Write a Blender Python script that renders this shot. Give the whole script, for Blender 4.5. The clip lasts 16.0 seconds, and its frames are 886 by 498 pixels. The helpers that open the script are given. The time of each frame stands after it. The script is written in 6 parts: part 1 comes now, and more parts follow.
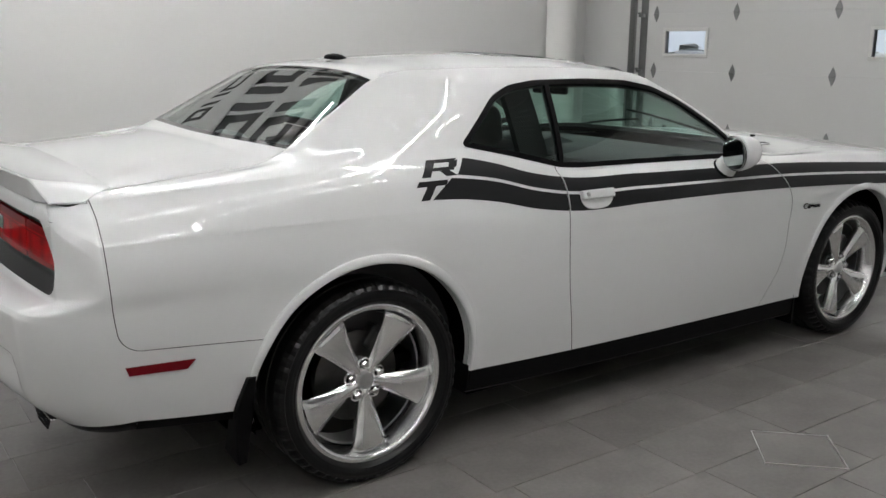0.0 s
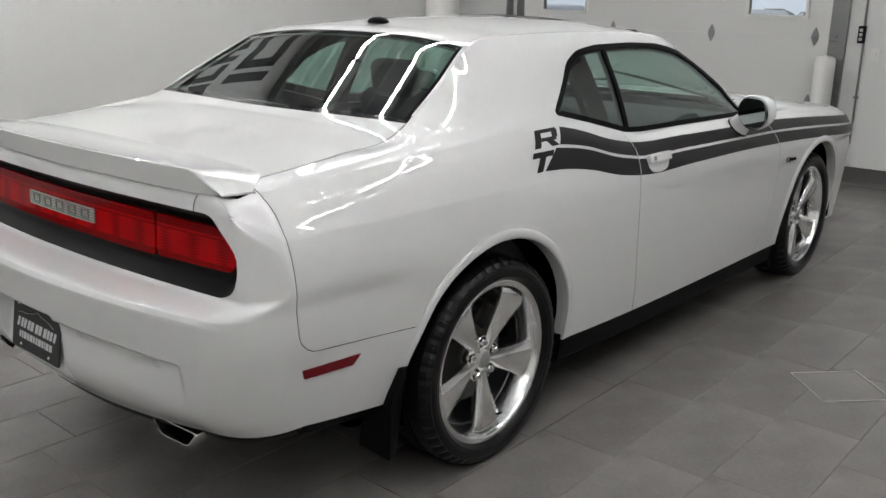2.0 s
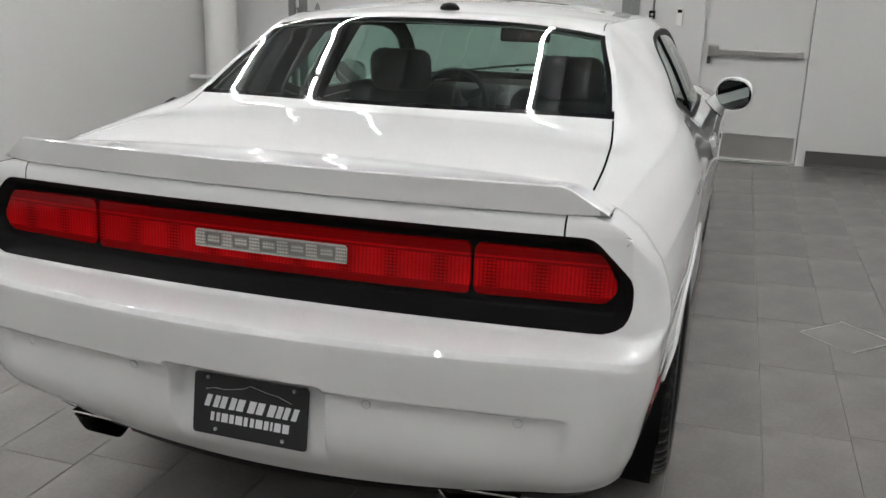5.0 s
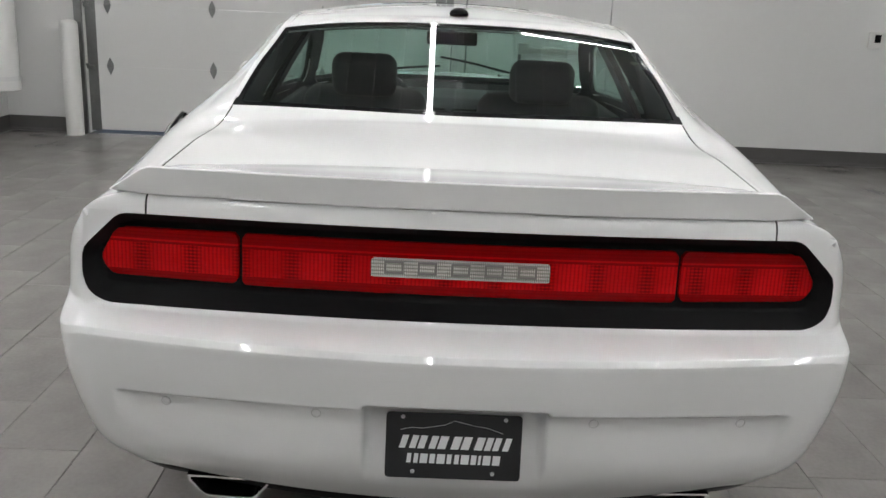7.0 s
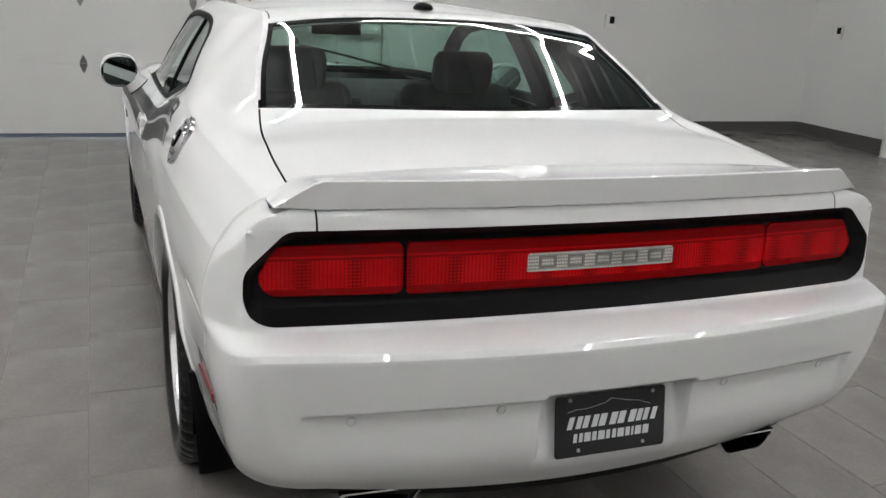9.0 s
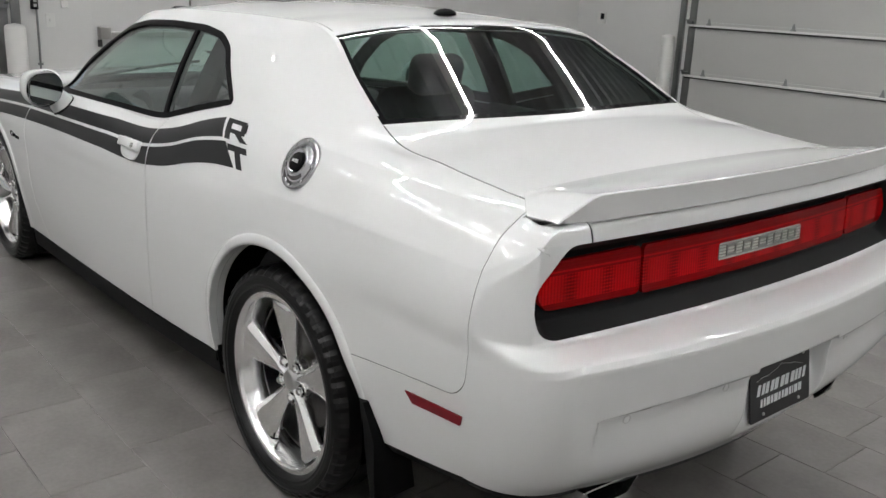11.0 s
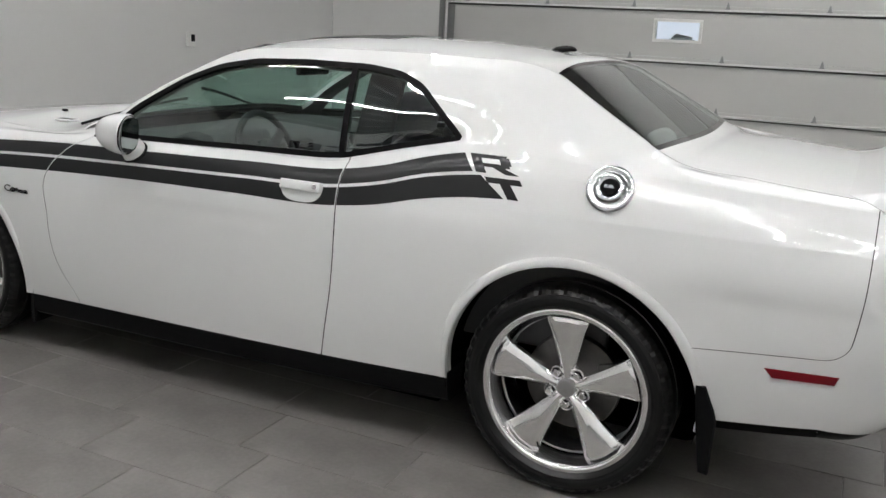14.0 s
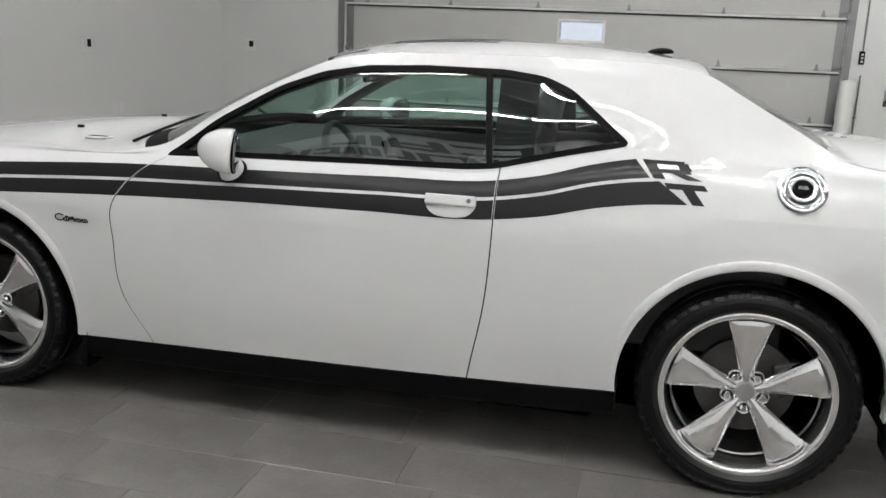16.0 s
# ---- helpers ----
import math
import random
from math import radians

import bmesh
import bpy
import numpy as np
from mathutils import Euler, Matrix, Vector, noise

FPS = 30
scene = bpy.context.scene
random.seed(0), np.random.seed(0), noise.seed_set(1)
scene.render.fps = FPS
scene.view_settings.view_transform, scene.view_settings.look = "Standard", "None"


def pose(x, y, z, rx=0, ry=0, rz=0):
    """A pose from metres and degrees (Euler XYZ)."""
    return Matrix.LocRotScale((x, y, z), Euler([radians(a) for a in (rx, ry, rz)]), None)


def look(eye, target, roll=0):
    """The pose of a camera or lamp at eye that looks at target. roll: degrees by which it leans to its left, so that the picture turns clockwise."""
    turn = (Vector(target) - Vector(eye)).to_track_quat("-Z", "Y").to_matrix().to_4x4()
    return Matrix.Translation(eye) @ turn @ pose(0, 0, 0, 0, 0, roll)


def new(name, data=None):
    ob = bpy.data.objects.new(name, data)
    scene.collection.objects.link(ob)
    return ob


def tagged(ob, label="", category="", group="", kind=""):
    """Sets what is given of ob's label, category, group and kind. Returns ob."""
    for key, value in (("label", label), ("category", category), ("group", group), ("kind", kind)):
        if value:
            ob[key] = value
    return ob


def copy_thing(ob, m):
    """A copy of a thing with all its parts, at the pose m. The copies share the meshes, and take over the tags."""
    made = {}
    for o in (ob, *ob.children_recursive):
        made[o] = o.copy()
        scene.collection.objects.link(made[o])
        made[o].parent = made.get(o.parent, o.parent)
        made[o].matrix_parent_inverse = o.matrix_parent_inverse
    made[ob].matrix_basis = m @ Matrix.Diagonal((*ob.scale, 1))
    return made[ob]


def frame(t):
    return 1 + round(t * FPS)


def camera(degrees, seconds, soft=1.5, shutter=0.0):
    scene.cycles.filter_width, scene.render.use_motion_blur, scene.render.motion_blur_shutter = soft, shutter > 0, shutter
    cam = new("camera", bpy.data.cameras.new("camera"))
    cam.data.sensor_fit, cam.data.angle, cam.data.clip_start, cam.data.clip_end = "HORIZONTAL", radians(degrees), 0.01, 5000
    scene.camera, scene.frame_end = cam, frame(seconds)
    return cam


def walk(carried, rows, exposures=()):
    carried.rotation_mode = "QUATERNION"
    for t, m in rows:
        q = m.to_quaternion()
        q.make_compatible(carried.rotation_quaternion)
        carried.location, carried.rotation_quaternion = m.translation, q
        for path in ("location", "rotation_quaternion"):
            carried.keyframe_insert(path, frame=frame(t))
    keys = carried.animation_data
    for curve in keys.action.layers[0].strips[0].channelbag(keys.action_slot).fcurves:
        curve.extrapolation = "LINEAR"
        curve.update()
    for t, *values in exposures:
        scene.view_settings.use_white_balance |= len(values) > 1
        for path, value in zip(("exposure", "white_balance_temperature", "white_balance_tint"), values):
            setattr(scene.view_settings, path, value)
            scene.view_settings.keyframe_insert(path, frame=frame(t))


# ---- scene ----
cam = camera(52.9, 16.0)
PATH = [
    (0, (-1.488, -3.421, 1.51), (-0.355, -1.835, 1.062), 0.5),
    (0.5, (-1.701, -3.216, 1.513), (-0.489, -1.7, 1.03), 0.3),
    (1, (-1.929, -3.028, 1.531), (-0.636, -1.592, 1.016), 0.4),
    (1.5, (-2.109, -2.843, 1.538), (-0.726, -1.498, 1.008), 0.8),
    (2, (-2.237, -2.61, 1.551), (-0.777, -1.356, 1.005), 0.9),
    (2.5, (-2.342, -2.373, 1.549), (-0.823, -1.193, 1.001), 0.9),
    (3, (-2.472, -2.128, 1.546), (-0.895, -1.029, 0.994), 1.0),
    (3.5, (-2.621, -1.881, 1.554), (-0.975, -0.889, 0.999), 1.4),
    (4, (-2.705, -1.588, 1.544), (-0.989, -0.73, 0.982), 1.4),
    (6.5, (-2.89, -0.19, 1.502), (-0.973, -0.057, 0.951), 2.3),
    (7, (-2.906, 0.076, 1.52), (-0.984, 0.042, 0.966), 2.7),
    (7.5, (-2.881, 0.304, 1.512), (-0.97, 0.112, 0.955), 3.2),
    (8, (-2.831, 0.566, 1.512), (-0.946, 0.195, 0.955), 3.7),
    (8.5, (-2.81, 0.844, 1.52), (-0.97, 0.297, 0.958), 3.6),
    (11, (-2.201, 2.173, 1.538), (-0.744, 0.923, 0.977), 2.6),
    (11.5, (-1.986, 2.393, 1.531), (-0.617, 1.046, 0.973), 2.7),
    (12, (-1.785, 2.66, 1.541), (-0.517, 1.216, 0.987), 2.9),
    (12.5, (-1.594, 2.957, 1.562), (-0.436, 1.419, 1.022), 2.8),
    (13, (-1.342, 3.193, 1.519), (-0.305, 1.564, 1.0), 2.8),
    (13.5, (-1.059, 3.385, 1.533), (-0.14, 1.681, 1.033), 3.0),
    (14, (-0.793, 3.595, 1.522), (0.031, 1.838, 1.037), 2.7),
    (14.5, (-0.553, 3.752, 1.528), (0.162, 1.947, 1.051), 2.5),
    (15, (-0.246, 3.803, 1.506), (0.362, 1.957, 1.035), 2.4),
    (15.5, (0.039, 3.829, 1.499), (0.575, 1.96, 1.032), 2.3),
    (16, (0.357, 3.844, 1.482), (0.806, 1.951, 1.016), 2.3),
]
walk(cam, [(t, look(eye, target, roll)) for t, eye, target, roll in PATH], [(0, -0.05), (4, 0.02), (6.5, 0.16), (8.5, 0.15), (11, 0.06), (14, 0.08), (16, 0.14)])

# ---- room size, metres: x towards the car's nose, y towards its left side, z up; origin on the floor below the rear axle ----
X_FRONT, X_BACK, Y_LEFT, Y_RIGHT, Z_TOP = 6.05, -7.0, 4.32, -7.1, 4.40
LAMP_ROWS = (3.05, 2.07, 0.12, -2.3, -4.05)

world = bpy.data.worlds.new("world")
scene.world = world
world.use_nodes = True
sky = world.node_tree.nodes.new("ShaderNodeTexSky")
sky.sky_type, sky.sun_disc, sky.sun_elevation, sky.sun_rotation = "NISHITA", False, radians(48), radians(239)
world.node_tree.links.new(sky.outputs[0], world.node_tree.nodes["Background"].inputs[0])
world.node_tree.nodes["Background"].inputs[1].default_value = 0.10
sky.dust_density, sky.air_density = 0.2, 1.0
sun = new("sun", bpy.data.lights.new("sun", "SUN"))
sun.data.energy, sun.data.angle, sun.data.color = 3.0, radians(0.5), (1.0, 0.96, 0.90)
sun.matrix_basis = look((-20, 12, 26), (0, 0, 0))
scene.view_settings.exposure = 0.0
LAMP_POWER = 84.0


# ---- materials ----
def mat(name, base, rough=0.5, metal=0.0, coat=0.0, grain=0.0, scale=40.0, bump=0.0, stain=0.0, spec=0.5, bump_scale=None, coat_rough=0.03):
    """A principled surface whose colour varies at two scales (grain and stains), with fine relief."""
    m = bpy.data.materials.new(name)
    m.use_nodes = True
    nt = m.node_tree
    p = nt.nodes["Principled BSDF"]
    p.inputs["Roughness"].default_value, p.inputs["Metallic"].default_value = rough, metal
    p.inputs["Coat Weight"].default_value, p.inputs["Coat Roughness"].default_value = coat, coat_rough
    p.inputs["Specular IOR Level"].default_value = spec
    p.inputs["Base Color"].default_value = (*base, 1)
    if grain or stain or bump:
        co = nt.nodes.new("ShaderNodeTexCoord")
        fine, wide = nt.nodes.new("ShaderNodeTexNoise"), nt.nodes.new("ShaderNodeTexNoise")
        fine.inputs["Scale"].default_value, wide.inputs["Scale"].default_value = scale, scale / 25
        fine.inputs["Detail"].default_value, wide.inputs["Detail"].default_value = 5, 4
        nt.links.new(co.outputs["Object"], fine.inputs["Vector"])
        nt.links.new(co.outputs["Object"], wide.inputs["Vector"])
        if grain or stain:
            add = nt.nodes.new("ShaderNodeMath")
            add.operation = "MULTIPLY_ADD"
            add.inputs[1].default_value = grain
            off = nt.nodes.new("ShaderNodeMath")
            off.operation = "MULTIPLY_ADD"
            off.inputs[1].default_value, off.inputs[2].default_value = stain, 1 - (grain + stain) / 2
            nt.links.new(wide.outputs[0], off.inputs[0])
            nt.links.new(fine.outputs[0], add.inputs[0])
            nt.links.new(off.outputs[0], add.inputs[2])
            mix = nt.nodes.new("ShaderNodeVectorMath")
            mix.operation = "SCALE"
            mix.inputs[0].default_value = base
            nt.links.new(add.outputs[0], mix.inputs["Scale"])
            nt.links.new(mix.outputs[0], p.inputs["Base Color"])
        if bump:
            b = nt.nodes.new("ShaderNodeBump")
            b.inputs["Strength"].default_value, b.inputs["Distance"].default_value = bump, 0.002
            src = fine
            if bump_scale:
                src = nt.nodes.new("ShaderNodeTexNoise")
                src.inputs["Scale"].default_value = bump_scale
                nt.links.new(co.outputs["Object"], src.inputs["Vector"])
            nt.links.new(src.outputs[0], b.inputs["Height"])
            nt.links.new(b.outputs[0], p.inputs["Normal"])
    return m


def glass_mat(name, tint, gloss=1.0, f0=0.15):
    """Thin tinted glass: clear through, mirror-like by Fresnel."""
    m = bpy.data.materials.new(name)
    m.use_nodes = True
    nt = m.node_tree
    nt.nodes.remove(nt.nodes["Principled BSDF"])
    clear, shine, facing, mix = (nt.nodes.new("ShaderNode" + k) for k in ("BsdfTransparent", "BsdfGlossy", "LayerWeight", "MixShader"))
    clear.inputs[0].default_value = (*tint, 1)
    shine.inputs["Roughness"].default_value = 0.0
    shine.inputs[0].default_value = (gloss, gloss, gloss, 1)
    facing.inputs[0].default_value = 0.5
    power, gain = nt.nodes.new("ShaderNodeMath"), nt.nodes.new("ShaderNodeMath")
    power.operation, gain.operation = "POWER", "MULTIPLY_ADD"
    power.inputs[1].default_value = 5.5
    gain.inputs[1].default_value, gain.inputs[2].default_value = 1 - f0, f0
    nt.links.new(facing.outputs["Facing"], power.inputs[0])
    nt.links.new(power.outputs[0], gain.inputs[0])
    nt.links.new(gain.outputs[0], mix.inputs[0])
    nt.links.new(clear.outputs[0], mix.inputs[1])
    nt.links.new(shine.outputs[0], mix.inputs[2])
    nt.links.new(mix.outputs[0], nt.nodes["Material Output"].inputs[0])
    return m


def glow_mat(name, colour, power):
    m = bpy.data.materials.new(name)
    m.use_nodes = True
    p = m.node_tree.nodes["Principled BSDF"]
    p.inputs["Base Color"].default_value = (0, 0, 0, 1)
    p.inputs["Emission Color"].default_value, p.inputs["Emission Strength"].default_value = (*colour, 1), power
    return m


def tile_mat(name, base):
    """Matt stone-look porcelain: cloudy, each tile a little different."""
    m = mat(name, base, 0.25, grain=0.25, scale=60, stain=0.95, bump=0.08, spec=0.5)
    nt = m.node_tree
    p = nt.nodes["Principled BSDF"]
    info = nt.nodes.new("ShaderNodeObjectInfo")
    vary = nt.nodes.new("ShaderNodeMapRange")
    vary.inputs[3].default_value, vary.inputs[4].default_value = 0.965, 1.035
    nt.links.new(info.outputs["Random"], vary.inputs[0])
    src = p.inputs["Base Color"].links[0].from_socket
    mul = nt.nodes.new("ShaderNodeVectorMath")
    mul.operation = "SCALE"
    nt.links.new(src, mul.inputs[0])
    nt.links.new(vary.outputs[0], mul.inputs["Scale"])
    nt.links.new(mul.outputs[0], p.inputs["Base Color"])
    return m


PAINT = mat("white_car_paint", (0.74, 0.745, 0.745), 0.5, coat=1.0, grain=0.02, scale=300, spec=0.0, coat_rough=0.03)
PAINT.node_tree.nodes["Principled BSDF"].inputs["Coat IOR"].default_value = 1.58
BLACK_TRIM = mat("black_plastic", (0.004, 0.004, 0.0044), 0.5, spec=0.08, grain=0.3, scale=200, bump=0.1)
MATT_BLACK = mat("matt_black_bezel", (0.006, 0.006, 0.0065), 0.5, spec=0.12, grain=0.2, scale=300, bump=0.05)
RUBBER = mat("tyre_rubber", (0.0035, 0.0035, 0.0038), 0.33, spec=0.28, grain=0.4, scale=120, stain=0.3, bump=0.25)
DECAL = mat("charcoal_vinyl", (0.0115, 0.0115, 0.0127), 0.42, spec=0.2, grain=0.15, scale=200, coat=0.2, coat_rough=0.12)
CHROME = mat("polished_alloy", (0.96, 0.96, 0.96), 0.15, metal=1.0, grain=0.06, scale=90, stain=0.05)
RIM_LIP = mat("satin_alloy_lip", (0.94, 0.94, 0.94), 0.20, metal=1.0, grain=0.06, scale=90)
RIM_DARK = mat("dull_alloy", (0.55, 0.55, 0.55), 0.34, metal=1.0, grain=0.2, scale=80)
STEEL = mat("brake_steel", (0.11, 0.107, 0.104), 0.4, metal=1.0, grain=0.4, scale=60)
DARK_RED = mat("dark_red_lens", (0.17, 0.004, 0.010), 0.3, coat=0.35, grain=0.2, scale=60, spec=0.1)


def ribbed_lens(name, base, pitch, low, high, clear=False):
    """Glossy moulded lens: upright ribs between two heights, plain above and below."""
    m = mat(name, base, 0.25, coat=0.35, spec=0.0)
    nt = m.node_tree
    p = nt.nodes["Principled BSDF"]
    co, sep = nt.nodes.new("ShaderNodeTexCoord"), nt.nodes.new("ShaderNodeSeparateXYZ")
    nt.links.new(co.outputs["Object"], sep.inputs[0])

    def math_(op, a, b=None, c=None):
        n = nt.nodes.new("ShaderNodeMath")
        n.operation = op
        for i, q in enumerate((a, b, c)):
            if q is None:
                continue
            if isinstance(q, (int, float)):
                n.inputs[i].default_value = q
            else:
                nt.links.new(q, n.inputs[i])
        return n.outputs[0]

    rib = math_("ABSOLUTE", math_("SINE", math_("MULTIPLY", sep.outputs["Y"], math.pi / pitch)))
    band = math_("MULTIPLY", math_("GREATER_THAN", sep.outputs["Z"], low), math_("LESS_THAN", sep.outputs["Z"], high))
    cloud = nt.nodes.new("ShaderNodeTexNoise")
    cloud.inputs["Scale"].default_value = 9.0
    nt.links.new(co.outputs["Object"], cloud.inputs["Vector"])
    row = math_("ABSOLUTE", math_("SINE", math_("MULTIPLY", sep.outputs["Z"], math.pi / 0.008)))
    spot = math_("MULTIPLY", math_("POWER", math_("ABSOLUTE", math_("SINE", math_("MULTIPLY_ADD", sep.outputs["Y"], math.pi / 0.115, 0.6))), 5.0), band)
    # highlights, and shade above and below the ribs, are put into this tone
    plain = math_("ADD", math_("MULTIPLY", math_("MULTIPLY", rib, band), math_("MULTIPLY_ADD", cloud.outputs[0], 1.1, -0.1)), math_("ADD", math_("MULTIPLY_ADD", band, 0.22, math_("MULTIPLY_ADD", row, 0.10, 0.40)), math_("MULTIPLY", math_("COMPARE", sep.outputs["Z"], 0.9515, 0.0022), 0.5)))
    tone = math_("MULTIPLY", plain, math_("SUBTRACT", 1.0, math_("MULTIPLY", spot, math_("MULTIPLY_ADD", row, 0.60, 0.0))))
    if clear:
        weave = math_("MULTIPLY", rib, math_("MULTIPLY_ADD", row, 0.7, 0.3))
        tone = math_("MULTIPLY_ADD", weave, math_("MULTIPLY_ADD", cloud.outputs[0], 2.0, 0.1), 0.14)
    mul = nt.nodes.new("ShaderNodeVectorMath")
    mul.operation = "SCALE"
    mul.inputs[0].default_value = base
    nt.links.new(tone, mul.inputs["Scale"])
    nt.links.new(mul.outputs[0], p.inputs["Base Color"])
    bump = nt.nodes.new("ShaderNodeBump")
    bump.inputs["Strength"].default_value, bump.inputs["Distance"].default_value = 0.35, 0.002
    nt.links.new(math_("MULTIPLY", rib, band), bump.inputs["Height"])
    nt.links.new(bump.outputs[0], p.inputs["Normal"])
    return m


FLAP_CHROME = mat("worn_chrome", (0.46, 0.46, 0.47), 0.06, metal=1.0, grain=0.1, scale=90)
BLACK_GLASS = mat("black_glass_border", (0.006, 0.006, 0.007), 0.05, spec=0.5)
RED_LENS = ribbed_lens("red_ribbed_lens", (0.42, 0.003, 0.005), 0.0092, 0.880, 0.944)
CLEAR_LENS = ribbed_lens("clear_ribbed_lens", (0.62, 0.605, 0.56), 0.0042, 0.80, 1.10, True)
CLOTH = mat("dark_grey_leather", (0.085, 0.085, 0.087), 0.6, grain=0.4, scale=150, bump=0.3, stain=0.2)
HEADLINER = mat("grey_headliner", (0.055, 0.055, 0.055), 0.9, grain=0.3, scale=200)
DASH = mat("soft_dash_plastic", (0.048, 0.048, 0.050), 0.65, grain=0.4, scale=220, bump=0.3)
UNDER = mat("underbody_black", (0.0015, 0.0015, 0.0015), 0.9, spec=0.0, grain=0.5, scale=30)
MIRROR = mat("mirror_glass", (0.30, 0.33, 0.32), 0.02, metal=1.0)
GLASS = glass_mat("tinted_side_glass", (0.66, 0.86, 0.79))
REAR_GLASS = glass_mat("tinted_rear_glass", (0.60, 0.77, 0.71))
SCREEN_GLASS = glass_mat("windscreen_glass", (0.68, 0.86, 0.79))
PLATE = mat("charcoal_plate", (0.014, 0.0145, 0.016), 0.4, grain=0.2, scale=150)
PRINT = mat("pale_print", (0.75, 0.76, 0.77), 0.5, grain=0.05, scale=100)
WALL = mat("off_white_wall_paint", (0.67, 0.67, 0.66), 0.42, grain=0.03, scale=25, stain=0.05, bump=0.06, bump_scale=180)
DOOR_WHITE = mat("white_door_panel", (0.66, 0.66, 0.65), 0.38, grain=0.03, scale=30, stain=0.05, bump=0.15, bump_scale=220)
BASE = mat("dark_cove_base", (0.075, 0.072, 0.070), 0.5, grain=0.2, scale=50, stain=0.2)
TILE = tile_mat("dark_grey_tile", (0.200, 0.190, 0.179))
GROUT = mat("pale_grout", (0.20, 0.192, 0.182), 0.8, grain=0.4, scale=90)
CEILING = mat("grey_ribbed_metal_ceiling", (0.20, 0.20, 0.20), 0.5, grain=0.05, scale=10)
GALV = mat("galvanised_steel", (0.27, 0.275, 0.275), 0.38, metal=1.0, grain=0.25, scale=40, stain=0.2)
SEAL_AND_SHADE = mat("dark_seal_and_ledge_shade", (0.06, 0.06, 0.058), 0.6, grain=0.3, scale=60)
BRUSHED = mat("brushed_steel", (0.52, 0.51, 0.49), 0.28, metal=1.0, grain=0.15, scale=200, bump=0.1)
LETTERS = mat("black_wall_letters", (0.012, 0.012, 0.013), 0.5, grain=0.1, scale=50)
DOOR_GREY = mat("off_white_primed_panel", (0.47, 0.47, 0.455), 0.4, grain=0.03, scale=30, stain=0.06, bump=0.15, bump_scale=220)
WHITE_PLASTIC = mat("white_plastic", (0.72, 0.72, 0.70), 0.45, grain=0.04, scale=60)
TUBE = glow_mat("lamp_diffuser", (1.0, 0.995, 0.99), LAMP_POWER)
PANE = glass_mat("door_pane", (0.92, 0.94, 0.95))
OUT_DAY = glow_mat("daylight_backdrop", (0.80, 0.88, 1.0), 0.95)
FAR_GREEN = mat("far_foliage", (0.10, 0.12, 0.12), 0.9, grain=0.6, scale=1.5)
OUT_CAR = mat("pale_grey_vehicle", (0.45, 0.46, 0.48), 0.4, grain=0.1, scale=20)


# ---- mesh helpers ----
def part(name, bm, material, parent=None, label="", smooth=False, sharp=35):
    """Links a bmesh as one mesh object under a thing or a part."""
    me = bpy.data.meshes.new(name)
    for f in bm.faces:
        f.smooth = smooth
    if smooth:
        for e in bm.edges:
            if len(e.link_faces) == 2 and e.calc_face_angle(0) > radians(sharp):
                e.smooth = False
    bm.to_mesh(me)
    bm.free()
    me.materials.append(material)
    ob = new(name, me)
    if parent is not None:
        ob.parent = parent
        ob.matrix_parent_inverse = parent.matrix_basis.inverted()
    if label:
        tagged(ob, label)
    return ob


def thing(name, label, category, at=(0, 0, 0), group="", kind=""):
    ob = new(name)
    ob.matrix_basis = Matrix.Translation(at)
    ob.empty_display_size = 0.1
    return tagged(ob, label, category, group, kind)


def box(x0, x1, y0, y1, z0, z1, bevel=0.0, seg=1, bm=None):
    own = bmesh.new()
    bmesh.ops.create_cube(own, size=1)
    for v in own.verts:
        v.co = Vector(((x0 + x1) / 2 + v.co.x * (x1 - x0), (y0 + y1) / 2 + v.co.y * (y1 - y0), (z0 + z1) / 2 + v.co.z * (z1 - z0)))
    if bevel:
        bmesh.ops.bevel(own, geom=own.edges[:], offset=bevel, segments=seg, affect="EDGES", profile=0.5)
    return own if bm is None else join(bm, own)


def join(bm, other):
    """Adds the other bmesh to bm."""
    table = {v: bm.verts.new(v.co) for v in other.verts}
    for f in other.faces:
        try:
            bm.faces.new([table[v] for v in f.verts])
        except ValueError:
            pass
    other.free()
    return bm


def moved(bm, m):
    bmesh.ops.transform(bm, matrix=m, verts=bm.verts[:])
    return bm


def lathe(profile, n=48, axis="y"):
    """Turns a profile of (radius, along) round an axis."""
    bm = bmesh.new()
    rings = []
    for r, a in profile:
        ring = []
        for i in range(n):
            t = 2 * math.pi * i / n
            c, s = r * math.cos(t), r * math.sin(t)
            ring.append(bm.verts.new((c, a, s) if axis == "y" else (c, s, a)))
        rings.append(ring)
    for p, q in zip(rings, rings[1:]):
        for i in range(n):
            bm.faces.new((p[i], p[(i + 1) % n], q[(i + 1) % n], q[i]))
    bmesh.ops.remove_doubles(bm, verts=bm.verts[:], dist=1e-6)
    bmesh.ops.recalc_face_normals(bm, faces=bm.faces[:])
    return bm


def prism(outline, depth, bevel=0.0):
    """A flat outline in x, y given thickness downwards from z = 0."""
    bm = bmesh.new()
    f = bm.faces.new([bm.verts.new((x, y, 0)) for x, y in outline])
    r = bmesh.ops.extrude_face_region(bm, geom=[f])
    for v in r["geom"]:
        if isinstance(v, bmesh.types.BMVert):
            v.co.z -= depth
    bmesh.ops.recalc_face_normals(bm, faces=bm.faces[:])
    if bevel:
        bmesh.ops.bevel(bm, geom=[e for e in bm.edges if all(abs(v.co.z) < 1e-6 for v in e.verts)], offset=bevel, segments=2, affect="EDGES", profile=0.5)
    return bm


